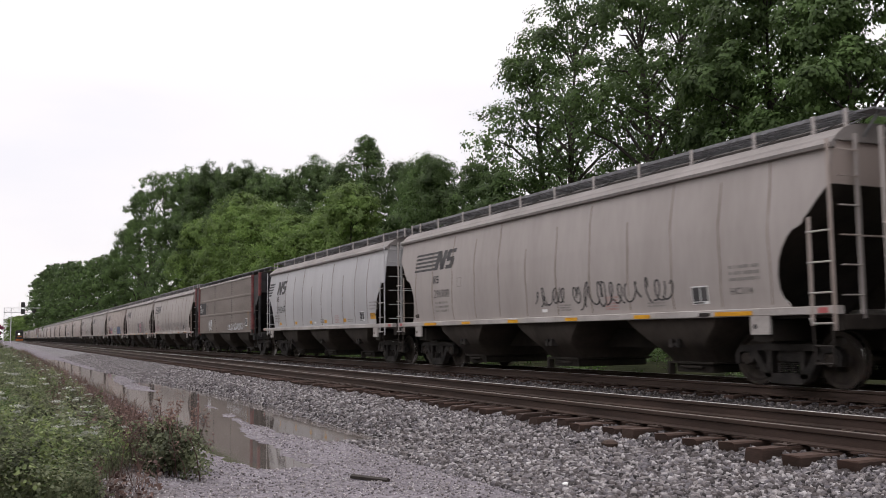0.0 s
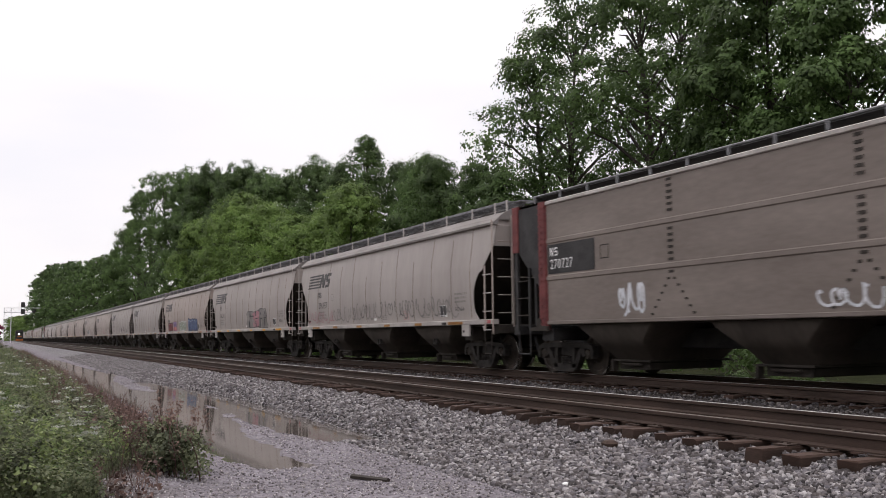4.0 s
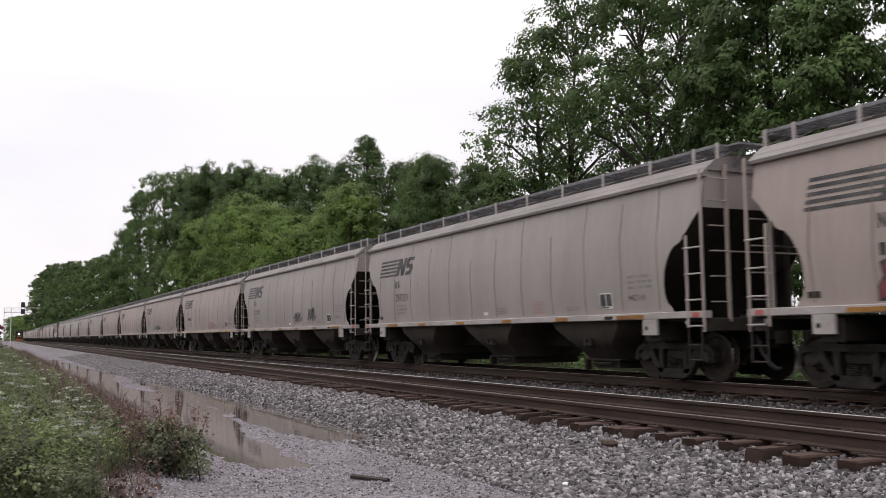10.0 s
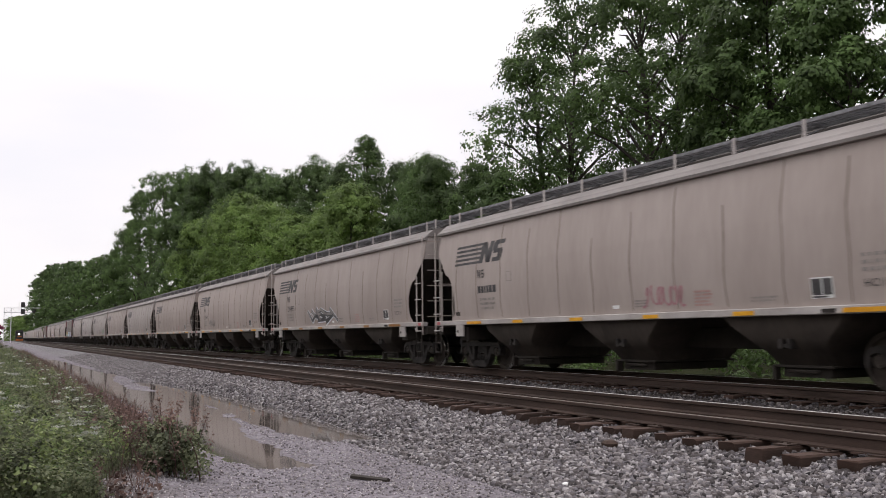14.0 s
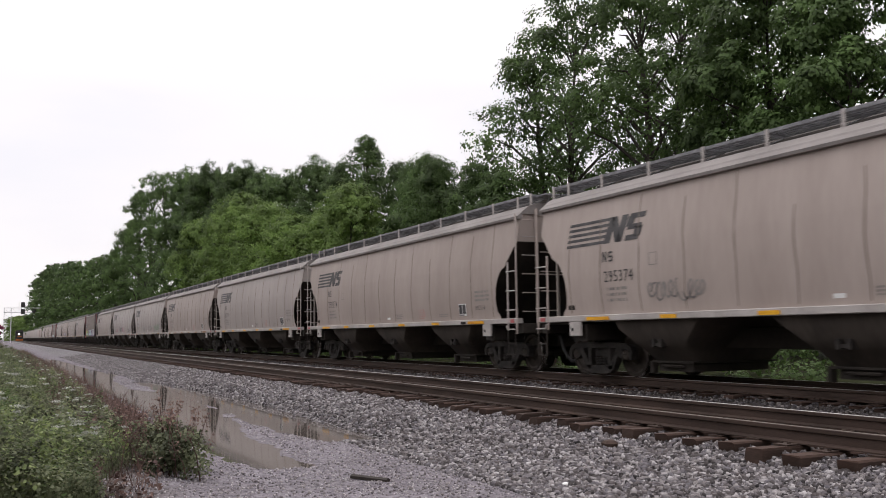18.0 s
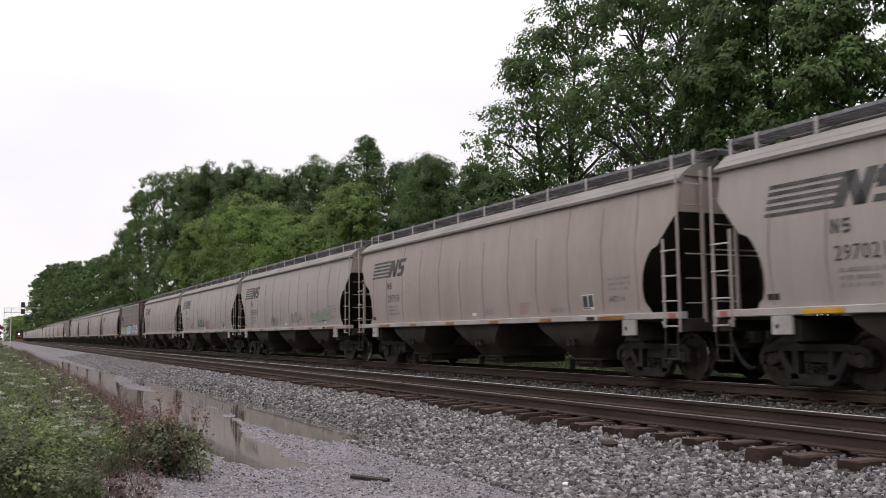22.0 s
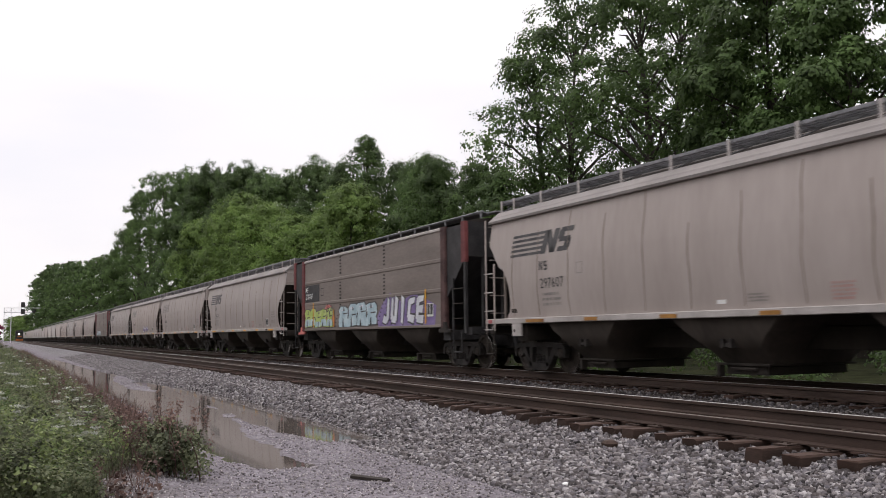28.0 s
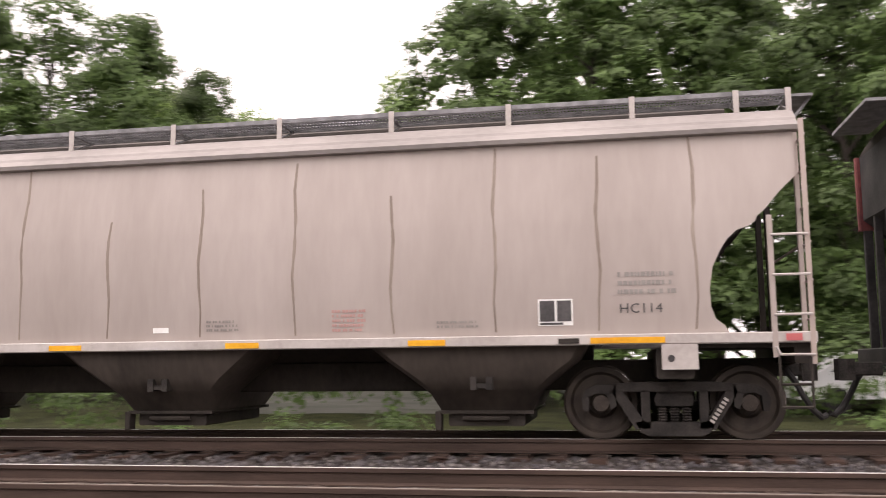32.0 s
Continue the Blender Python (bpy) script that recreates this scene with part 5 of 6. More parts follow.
def slab_marks(car, k):
    r = random.Random(k)
    if SLABS[k]:
        decal(car, "number_panel", [[(-6.3, 2.25), (-4.5, 2.25), (-4.5, 2.91), (-6.3, 2.91)]], M["black"], flat_y)
        lettering(car, SLABS[k], -6.2, 2.36, 0.31, M["white"], flat_y, 0.9, 0.01)
        initials(car, -6.2, 2.65, 0.19, M["white"], flat_y)
        decal(car, "inspection_frame", [[(-4.3, 2.45), (-4.0, 2.45), (-4.0, 2.47), (-4.3, 2.47)], [(-4.3, 2.72), (-4.0, 2.72), (-4.0, 2.74), (-4.3, 2.74)], [(-4.3, 2.45), (-4.28, 2.45), (-4.28, 2.74), (-4.3, 2.74)], [(-4.02, 2.45), (-4.0, 2.45), (-4.0, 2.74), (-4.02, 2.74)]], M["grime_shade"], flat_y)
    px = 5.42 if k == 1 else 5.2
    decal(car, "lube_plate", [[(px, 1.44), (px + 0.42, 1.44), (px + 0.42, 1.82), (px, 1.82)]], M["white"], flat_y, 0.024)
    decal(car, "lube_panel", [[(px + 0.03, 1.5), (px + 0.19, 1.5), (px + 0.19, 1.8), (px + 0.03, 1.8)], [(px + 0.22, 1.5), (px + 0.39, 1.5), (px + 0.39, 1.8), (px + 0.22, 1.8)]], M["decal"], flat_y, 0.028)
    for x, h in (((-5.22, 0.95), (-2.8, 0.62), (5.28, 1.0)) if k == 1 else ((5.72, 0.9),)):
        decal(car, "yellow_stripe", [[(x, 1.24), (x + 0.09, 1.24), (x + 0.09, 1.25 + h), (x, 1.25 + h)]], M["yellow"] if k == 1 else M["amber"], flat_y, 0.032)
    if k == 1:
        decal(car, "graffiti_cloud", [[(-4.2, 1.24), (-2.75, 1.24), (-2.7, 1.6), (-3.1, 2.05), (-3.6, 2.1), (-4.1, 1.8)]], SPRAY["coral"], flat_y, 0.004)
        bulky_piece(car, -6.3, -2.95, 1.22, 2.02, SPRAY["lime"], SPRAY["black"], SPRAY["ice"], 3, 5, flat_y, 0.03, 0.42)
        scrawl(car, -3.6, -2.9, 1.8, 2.1, SPRAY["black"], 5, 0.035, 3, flat_y, 0.03)
        bulky_piece(car, -2.15, 1.45, 1.22, 2.1, SPRAY["ice"], SPRAY["black"], SPRAY["white"], 8, 4, flat_y, 0.05)
        decal(car, "graffiti_cloud", [[(1.6, 1.2), (5.9, 1.2), (6.0, 1.75), (5.2, 2.0), (4.6, 2.2), (3.5, 1.95), (2.6, 2.25), (1.9, 1.9), (1.5, 1.5)]], SPRAY["violet"], flat_y, 0.005)
        word_piece(car, "JUICE", 2.0, 5.2, 1.24, 2.12, SPRAY["white"], SPRAY["black"], flat_y)
    elif k == 16:
        scrawl(car, -3.7, -2.9, 1.25, 1.9, SPRAY["white"], 2, 0.06, 4, flat_y)
        scrawl(car, 1.2, 5.0, 1.25, 1.62, SPRAY["white"], 4, 0.045, 13, flat_y)
    else:
        block_piece(car, -5.0, -1.0, 1.2, 1.8, SPRAY["ice"], SPRAY["grey"], SPRAY["white"], 9, 5, flat_y)


def shorten(car, f):
    """Sets a wagon's length: the body is drawn in along the rails, the trucks keep their shape."""
    for o in car.children:
        if o.name.startswith("truck"):
            o.location.x *= f
        else:
            o.matrix_basis = Matrix.Diagonal((f, 1, 1, 1)) @ o.matrix_basis
    return car


def train():
    base = shorten(hopper_car(), 0.987)
    pale = shorten(hopper_car("light", True), 0.925)
    pale["label"] = "clean pale grey covered hopper wagon, shorter than the rest"
    far = far_car()
    for k in range(19, -45, -1):
        if k in SLABS:
            CARS[k] = slab_car(k)
        elif k == 17:
            CARS[k] = pale
        elif k >= -8:
            CARS[k] = base if k == 19 else copy_thing(base, Matrix())
        else:
            CARS[k] = far if k == -9 else copy_thing(far, Matrix())
    for k, car in CARS.items():
        if k in SLABS:
            slab_marks(car, k)
        elif k == 17:
            before = set(car.children)
            stencils(car, NUMBERS[k], k + 50)
            for o in set(car.children) - before:
                o.location.x = -0.33
            for x, w, z in ((5.69, 0.48, 1.46), (3.0, 0.3, 1.40), (0.9, 0.28, 1.40), (-0.9, 0.26, 1.40), (-2.9, 0.26, 1.40), (-5.2, 0.26, 1.40)):
                decal(car, "yellow_patch", [[(x, z), (x + w, z), (x + w, z + w * 0.42), (x, z + w * 0.42)]], M["yellow"])
        elif k >= -8:
            tapes(car, [M["amber"], M["amber"]] if k in AMBER else [M["yellow"]])
            stencils(car, NUMBERS.get(k, ""), k + 50)
    marks()


def far_car():
    """A wagon that stays far down the line: the same outline in fewer parts."""
    car = thing("covered_hopper", "distant light grey covered hopper wagon", "freight wagon", "wagons of the grain train")
    car["coat"] = ""
    for sg in (-1, 1):
        part("side_sheet", side_sheet(CUT, sg), M["paint"], car, smooth=True)
        part("side_sill", Shape().box(-8.36, 8.36, min(sg * 1.50, sg * 1.64), max(sg * 1.50, sg * 1.64), 1.168, 1.295), M["roof"], car)
        part("end_sheet", Shape().add([(sg * 8.25, -1.45, 3.87), (sg * 8.25, 1.45, 3.87), (sg * 8.25, 1.5, 3.1), (sg * 8.25, -1.5, 3.1), (sg * 5.9, 1.5, 1.2), (sg * 5.9, -1.5, 1.2)], [(0, 1, 2, 3), (3, 2, 4, 5)]), M["paint"], car)
        part("truck", Shape().box(sg * 6.75 - 1.1, sg * 6.75 + 1.1, -1.08, -0.92, 0.3, 0.66).add(*(lambda q: (q.v, q.f))(Shape().lathe([(-0.8, 0.457), (0.8, 0.457)], 12).moved(Matrix.Translation((sg * 6.75 - 0.889, 0, 0.457))))).add(*(lambda q: (q.v, q.f))(Shape().lathe([(-0.8, 0.457), (0.8, 0.457)], 12).moved(Matrix.Translation((sg * 6.75 + 0.889, 0, 0.457))))), M["truck"], car)
    arch = [(1.55, 3.74), (1.47, 3.87), (1.15, 3.99), (0.6, 4.10), (0.0, 4.14)]
    part("roof", Shape().prism(arch + [(-y, z) for y, z in arch[-2::-1]], 0, -8.3, 8.3), M["rooftop"], car)
    part("running_board", Shape().box(-8.3, 8.3, -1.15, -0.62, 4.30, 4.35), M["grate"], car)
    for cx in (-4.38, 0.0, 4.38):
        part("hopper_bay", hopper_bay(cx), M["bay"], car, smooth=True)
    part("centre_sill", Shape().box(-8.5, 8.5, -0.34, 0.34, 0.60, 1.0), M["grime_shade"], car)
    return car


def marks():
    c = CARS
    truck_stencil(c[0])
    scrawl(c[18], -0.3, 1.0, 1.5, 1.95, SPRAY["black"], 1, 0.03, 5)
    scrawl(c[18], 1.3, 4.6, 1.4, 2.0, SPRAY["black"], 2, 0.035, 11)
    scrawl(c[15], -7.0, -4.0, 1.4, 1.85, SPRAY["rose"], 3, 0.025, 8)
    scrawl(c[15], -4.0, 6.5, 1.4, 2.0, SPRAY["grey"], 4, 0.05, 26)
    bulky_piece(c[14], 0.25, 1.75, 1.3, 2.25, SPRAY["grey"], SPRAY["black"], SPRAY["grey"], 5, 1, rim=0.03)
    bulky_piece(c[14], 2.6, 3.95, 1.3, 2.3, SPRAY["grey"], SPRAY["black"], SPRAY["grey"], 26, 2, rim=0.03)
    bulky_piece(c[14], 1.45, 2.7, 1.3, 2.28, SPRAY["rose"], SPRAY["black"], SPRAY["rose"], 25, 1, rim=0.03)
    bulky_piece(c[13], -5.7, -3.9, 1.34, 2.0, SPRAY["maroon"], SPRAY["black"], SPRAY["white"], 6, 4, rim=0.05)
    bulky_piece(c[13], -3.6, -2.4, 1.34, 2.0, SPRAY["violet"], SPRAY["maroon"], SPRAY["coral"], 7, 2, rim=0.03, low=0.45)
    bulky_piece(c[13], -1.2, 1.1, 1.34, 2.02, SPRAY["mint"], SPRAY["white"], SPRAY["grey"], 8, 4, rim=0.03)
    scrawl(c[13], 1.15, 1.95, 1.5, 1.95, SPRAY["grey"], 31, 0.03, 3)
    bulky_piece(c[13], 2.0, 4.95, 1.32, 2.15, SPRAY["blue"], SPRAY["navy"], SPRAY["ice"], 9, 5, rim=0.05)
    scrawl(c[13], 5.6, 6.6, 1.5, 1.8, SPRAY["grey"], 32, 0.03, 4)
    scrawl(c[11], 0.9, 1.75, 1.45, 1.9, SPRAY["black"], 10, 0.05, 5)
    scrawl(c[11], 2.7, 3.7, 1.5, 2.05, SPRAY["black"], 11, 0.045, 6)
    block_piece(c[9], -2.6, 0.4, 1.4, 2.0, SPRAY["black"], SPRAY["white"], SPRAY["grey"], 12, 3)
    scrawl(c[8], -4.3, -2.7, 1.5, 1.95, SPRAY["grey"], 23, 0.04, 6)
    scrawl(c[10], 1.0, 2.2, 1.4, 1.8, SPRAY["rose"], 13, 0.04, 6)
    scrawl(c[4], -2.4, -1.2, 1.4, 1.8, SPRAY["grey"], 14, 0.05, 6)
    scrawl(c[4], 1.0, 2.4, 1.45, 1.9, SPRAY["grey"], 15, 0.05, 6)
    block_piece(c[4], 3.8, 6.0, 1.45, 1.95, SPRAY["mint"], SPRAY["mint"], SPRAY["mint"], 16, 4)
    scrawl(c[3], -4.6, -3.4, 1.42, 1.85, SPRAY["rose"], 17, 0.05, 8)
    scrawl(c[3], -1.9, 0.1, 1.5, 2.0, SPRAY["black"], 18, 0.035, 10)
    scrawl(c[3], 0.4, 1.6, 1.45, 1.9, SPRAY["rose"], 19, 0.05, 7)
    block_piece(c[-2], 0.0, 3.0, 1.4, 1.9, SPRAY["violet"], SPRAY["grey"], SPRAY["white"], 20, 4)


train()


# ---- trees and undergrowth ----
def leaves(centres, radii, per, size, seed, squash=0.75, face=None):
    """Small bent leaf quads scattered through clumps: arrays of vertices and faces; face: the way each clump looks out of its crown."""
    r = np.random.RandomState(seed)
    c = np.repeat(np.asarray(centres, float), per, 0)
    rad = np.repeat(np.asarray(radii, float), per)
    n = len(c)
    d = r.normal(size=(n, 3))
    d /= np.linalg.norm(d, axis=1)[:, None]
    pos = c + d * (rad * r.rand(n) ** 0.45)[:, None] * np.array([1, 1, squash])
    if face is None:
        nrm = 0.7 * d + np.array([0, 0, 0.75]) + 0.4 * r.normal(size=(n, 3))
    else:
        nrm = 0.55 * d + 0.8 * np.repeat(face, per, 0) + np.array([0, 0, 0.45]) + 0.26 * r.normal(size=(n, 3))
    nrm /= np.linalg.norm(nrm, axis=1)[:, None]
    a = np.cross(nrm, r.normal(size=(n, 3)))
    a /= np.linalg.norm(a, axis=1)[:, None] + 1e-9
    b = np.cross(nrm, a)
    s = size * (0.6 + 0.8 * r.rand(n))[:, None]
    up = nrm * s * -0.22
    v = np.stack([pos - a * s, pos + b * s * 0.72 + up, pos + a * s, pos - b * s * 0.72 + up], 1).reshape(-1, 3)
    return v, np.arange(4 * n).reshape(-1, 4)


def lobes(centres, radii, m, seed, r0=0.45, r1=0.8, flat=0.8):
    """Small leafy tufts over the upper and outer side of each large lobe of a crown: centres and radii."""
    r = np.random.RandomState(seed)
    c = np.repeat(np.asarray(centres, float), m, 0)
    rad = np.repeat(np.asarray(radii, float), m)
    d = r.normal(size=(len(c), 3))
    d[:, 2] = np.abs(d[:, 2] + 0.25) * np.where(r.rand(len(c)) < 0.22, -1, 1)
    d /= np.linalg.norm(d, axis=1)[:, None]
    pos = c + d * (rad * (0.7 + 0.38 * r.rand(len(c))))[:, None] * np.array([1, 1, flat])
    return pos, r0 + (r1 - r0) * r.rand(len(c)), d


def grow(seed, height, spread, clear, clumps, tufts, per, size, clump_r, leaf):
    """A tree: tapered trunk with forking limbs, and round lobes of leaf tufts at the limb ends. Returns trunk and crown meshes."""
    r = random.Random(seed)
    s = Shape()
    top = height * 0.8
    trunk = [(0.25 * math.sin(1.3 * i + seed) * (i > 0) * i / 5, 0.25 * math.cos(1.7 * i + seed) * (i > 0) * i / 5, top * i / 5 - 0.4 * (i == 0)) for i in range(6)]
    rb = 0.02 * height
    s.tube(trunk, [rb * (1.15 - 0.2 * i) for i in range(6)], 8)
    tips, rads = [], []
    n = clumps
    for i in range(n):
        f = (i + 0.5) / n
        shape = math.sin(math.pi * min(1, (0.22 + 0.78 * f) ** 0.9)) ** 0.55
        ang = 2.39996 * i + r.uniform(-0.6, 0.6)
        size_l = clump_r * r.uniform(0.6, 1.35)
        rad = max(0.0, spread * shape - size_l * 0.55) * math.sqrt(r.uniform(0.2, 1.0)) * r.choice([1, 1, 1, 0.8, 1.12])
        z = clear * height + (1 - clear) * height * (0.05 + 0.9 * f) + r.uniform(-0.8, 0.8)
        tips.append((rad * math.cos(ang), rad * math.sin(ang), min(z, height - size_l * 0.75)))
        rads.append(size_l)
        zb = min(max(clear * height * 0.7, tips[-1][2] - rad * r.uniform(0.5, 0.9)), top * 0.95)
        k = min(4, int(zb / top * 5))
        b = Vector(trunk[k]).lerp(Vector(trunk[min(5, k + 1)]), zb / top * 5 - k)
        e = Vector(tips[-1])
        m = b.lerp(e, 0.5) + Vector((r.uniform(-0.4, 0.4), r.uniform(-0.4, 0.4), 0.5))
        w = rb * 0.38 * (1.1 - zb / height)
        s.tube([tuple(b), tuple(m), tuple(e)], [w + 0.03, w * 0.6 + 0.02, 0.02], 5)
    c, q, out = lobes(tips, rads, tufts, seed)
    v, f = leaves(c, q, per, size, seed, 0.6, out)
    return s.mesh("trunk", M["bark"], True), quick_mesh("crown", v, f, leaf)


KINDS = [
    ("oak_tree", "tall dark green broadleaf tree with a lacy crown", grow(1, 20, 5.8, 0.22, 27, 25, 25, 0.105, 1.75, M["leaf"])),
    ("oak_tree", "tall dark green broadleaf tree with a dense crown", grow(2, 20, 6.4, 0.10, 36, 30, 40, 0.125, 2.15, M["leaf"])),
    ("poplar_tree", "tall slim broadleaf tree with an uneven top", grow(3, 22, 4.2, 0.18, 30, 26, 26, 0.12, 1.3, M["leaf"])),
    ("maple_tree", "fresh green round-crowned maple tree", grow(4, 13, 5.4, 0.06, 26, 38, 32, 0.115, 2.2, M["leaf_light"])),
    ("locust_tree", "broadleaf tree with ragged mid-green foliage", grow(5, 15, 4.6, 0.10, 32, 34, 32, 0.10, 1.6, M["leaf"])),
    ("sapling_tree", "young fresh green tree with thin foliage", grow(6, 8, 2.3, 0.08, 20, 22, 26, 0.075, 0.85, M["leaf_light"])),
    ("broadleaf_tree", "distant green broadleaf tree", grow(7, 20, 6.4, 0.06, 34, 18, 12, 0.26, 2.2, M["leaf"])),
    # grown for the added light-blocking row out of view
    ("broadleaf_tree", "unseen added tree that holds sky light off the train", grow(8, 8, 4.2, 0.04, 26, 16, 14, 0.17, 1.5, M["leaf"])),
]
TREES = [  # kind, x, y, height, crown radius
    # tall stand beside the train
    (0, -47.8, 30.0, 20.4, 4.9), (0, -43.4, 29.5, 21.3, 4.7), (0, -39.5, 34.0, 21.8, 5.0), (0, -35.5, 28.5, 19.8, 4.9), (0, -31.8, 30.0, 18.9, 5.0), (1, -27.5, 28.5, 17.9, 4.6),
    (1, -23.5, 28.5, 16.2, 4.2), (0, -21.0, 31.0, 15.7, 4.0), (4, -17.2, 30.0, 13.9, 3.3), (4, -15.6, 33.0, 12.6, 2.6), (5, -13.3, 30.0, 9.7, 2.1), (3, -19.5, 36.0, 13.0, 4.5), (5, -16.5, 40.0, 12.7, 3.0),
    # beyond the gap
    (5, -7.5, 32.0, 11.7, 1.9), (1, -6.6, 31.0, 8.6, 3.0), (1, -3.4, 30.0, 8.6, 3.2), (1, -3.6, 26.5, 12.9, 3.7), (6, -0.5, 35.0, 15.0, 4.6), (6, 5.5, 36.0, 15.5, 5.5), (6, 12.0, 36.0, 15.5, 5.5), (6, 19.0, 37.0, 17.0, 6.0), (1, -0.3, 28.0, 13.9, 4.0), (1, 3.0, 28.0, 13.6, 4.0), (4, 6.4, 26.0, 12.0, 3.2), (1, 9.5, 30.0, 12.2, 4.0), (1, 14.5, 28.0, 14.0, 4.5), (1, 20.0, 28.0, 14.0, 5.0),
    # the middle of the row
    (4, -45.2, 25.5, 10.4, 3.0), (4, -50.9, 27.0, 11.9, 2.8), (4, -54.0, 26.0, 12.6, 3.0), (4, -57.5, 27.0, 13.6, 3.1), (4, -62.0, 28.0, 13.8, 3.2), (4, -66.0, 28.5, 14.6, 3.2), (2, -69.7, 27.0, 17.4, 3.3),
    (4, -75.0, 27.0, 16.2, 3.6), (1, -82.9, 27.0, 18.3, 4.5), (1, -91.0, 26.5, 18.2, 4.6), (1, -98.0, 26.0, 19.7, 4.6), (1, -104.0, 25.5, 21.4, 5.0), (1, -113.0, 26.0, 22.7, 5.0), (1, -123.0, 25.0, 24.7, 5.5),
    (1, -132.0, 26.0, 25.2, 5.0), (1, -139.6, 25.0, 26.8, 5.6), (0, -152.0, 24.0, 28.2, 5.2), (0, -160.0, 23.0, 29.2, 5.0), (2, -167.0, 22.0, 27.0, 4.2), (4, -176.0, 21.0, 21.2, 4.2),
    # round fresh green maples before them
    (3, -60.0, 22.0, 11.8, 3.6), (3, -65.0, 22.5, 11.0, 4.0), (3, -73.6, 22.0, 11.2, 4.2), (3, -82.0, 22.0, 13.2, 4.6), (3, -91.4, 22.0, 15.4, 5.0), (3, -100.5, 22.5, 14.8, 4.8), (3, -111.0, 22.0, 15.2, 4.8),
    # far trees down the line
    (6, -189.0, 20.0, 18.6, 4.2), (6, -202.0, 19.5, 18.7, 4.6), (6, -214.0, 18.8, 19.0, 4.6), (6, -232.0, 18.8, 19.7, 5.0), (6, -252.0, 18.4, 21.2, 5.5), (6, -272.0, 18.0, 22.6, 6.0),
    (6, -305.0, 18.0, 24.5, 6.5), (6, -340.0, 18.0, 27.0, 7.0), (6, -385.0, 17.5, 29.8, 7.5), (6, -430.0, 17.5, 30.0, 7.0), (2, -475.0, 16.5, 30.0, 6.0),
    (3, -560.0, 14.0, 14.0, 6.5), (3, -620.0, 12.0, 15.0, 7.0), (3, -690.0, 9.0, 16.0, 8.0), (3, -760.0, 14.0, 18.0, 8.0),
]
SIZES = [(20, 5.6), (20, 6.4), (22, 4.2), (13, 5.4), (15, 4.6), (8, 2.3), (20, 6.4), (8, 4.2)]
rn = random.Random(31)
# unseen tree row added behind the camera, to hold sky light off the wagons
TREES += [(7, x + rn.uniform(-1, 1), -12.5 + rn.uniform(-1.5, 1.5) - 1.0 * (x > -25), rn.uniform(7.0, 9.0) - 1.0 * (x > -25), rn.uniform(4.0, 5.0)) for x in range(-200, 42, 8)]


def plant_trees():
    made = {}
    r = random.Random(77)
    for kind, x, y, high, wide in TREES:
        name, label, (trunk, crown) = KINDS[kind]
        t = thing(name, label, "tree", "trees of the railside wood")
        part("trunk", trunk, None, t)
        part("crown", crown, None, t)
        z = float(ground_z(np.array([x]), np.array([y]))[0])
        t.matrix_basis = pose(x, y, z - 0.1, 0, 0, r.uniform(0, 360)) @ Matrix.Diagonal((wide / SIZES[kind][1], wide / SIZES[kind][1], high / SIZES[kind][0], 1))


plant_trees()


def shrubs(name, spots, per, size, leaf, label, category="undergrowth", seed=0):
    c = [(x, y, float(ground_z(np.array([x]), np.array([y]))[0]) + h * 0.45) for x, y, h, w in spots]
    c, q, out = lobes(c, [w for x, y, h, w in spots], 14, seed, 0.28, 0.5)
    v, f = leaves(c, q * np.repeat([w for x, y, h, w in spots], 14) ** 0.5, max(4, per // 14), size, seed, 0.6, out)
    tagged(new(name, quick_mesh(name, v, f, leaf)), label, category, kind="stuff")


rs = random.Random(5)
shrubs("low_brush", [(x + rs.uniform(-0.5, 0.5), rs.uniform(17.4, 19.2), rs.uniform(0.9, 1.9), rs.uniform(0.6, 1.0)) for x in np.arange(-120, -9, 0.9)], 240, 0.05, M["leaf"], "low dark brush beyond the far track", seed=9)
shrubs("railside_bushes", [(x + rs.uniform(-1, 1), rs.uniform(19.5, 24.5), rs.uniform(1.2, 3.2), rs.uniform(0.9, 1.7)) for x in np.arange(-170, 24, 1.1)], 340, 0.075, M["leaf"], "dark green bushes along the foot of the wood", seed=1)
shrubs("tall_thicket", [(x + rs.uniform(-1, 1), rs.uniform(24, 29), rs.uniform(3, 7.5), rs.uniform(1.4, 2.4)) for x in list(np.arange(-190, -16, 1.3)) + list(np.arange(-9.5, 24, 0.9))], 420, 0.10, M["leaf"], "dense dark green thicket under the trees", seed=2)
shrubs("trackside_weeds", [(x, rs.uniform(15.6, 17.4), rs.uniform(0.3, 0.7), rs.uniform(0.3, 0.65)) for x in [-48, -39, -30, -24.5, -23.8, -17.5, -15.2, -14.6, -8.6, -6.1, -5.2, -3.9, 4.5, 6]], 240, 0.05, M["leaf"], "clumps of green weeds beyond the far track", seed=3)
shrubs("far_left_bushes", [(-330 - 14 * i + rs.uniform(-5, 5), rs.uniform(-12, 0.5), 4.0, 3.5) for i in range(14)], 260, 0.5, M["leaf"], "distant bushes beside the line", seed=4)
shrubs("red_plum_bush", [(-300, -1.6, 9.0, 3.2), (-303, -3.5, 6, 3)], 500, 0.4, M["redleaf"], "distant dark red plum bush", seed=6)


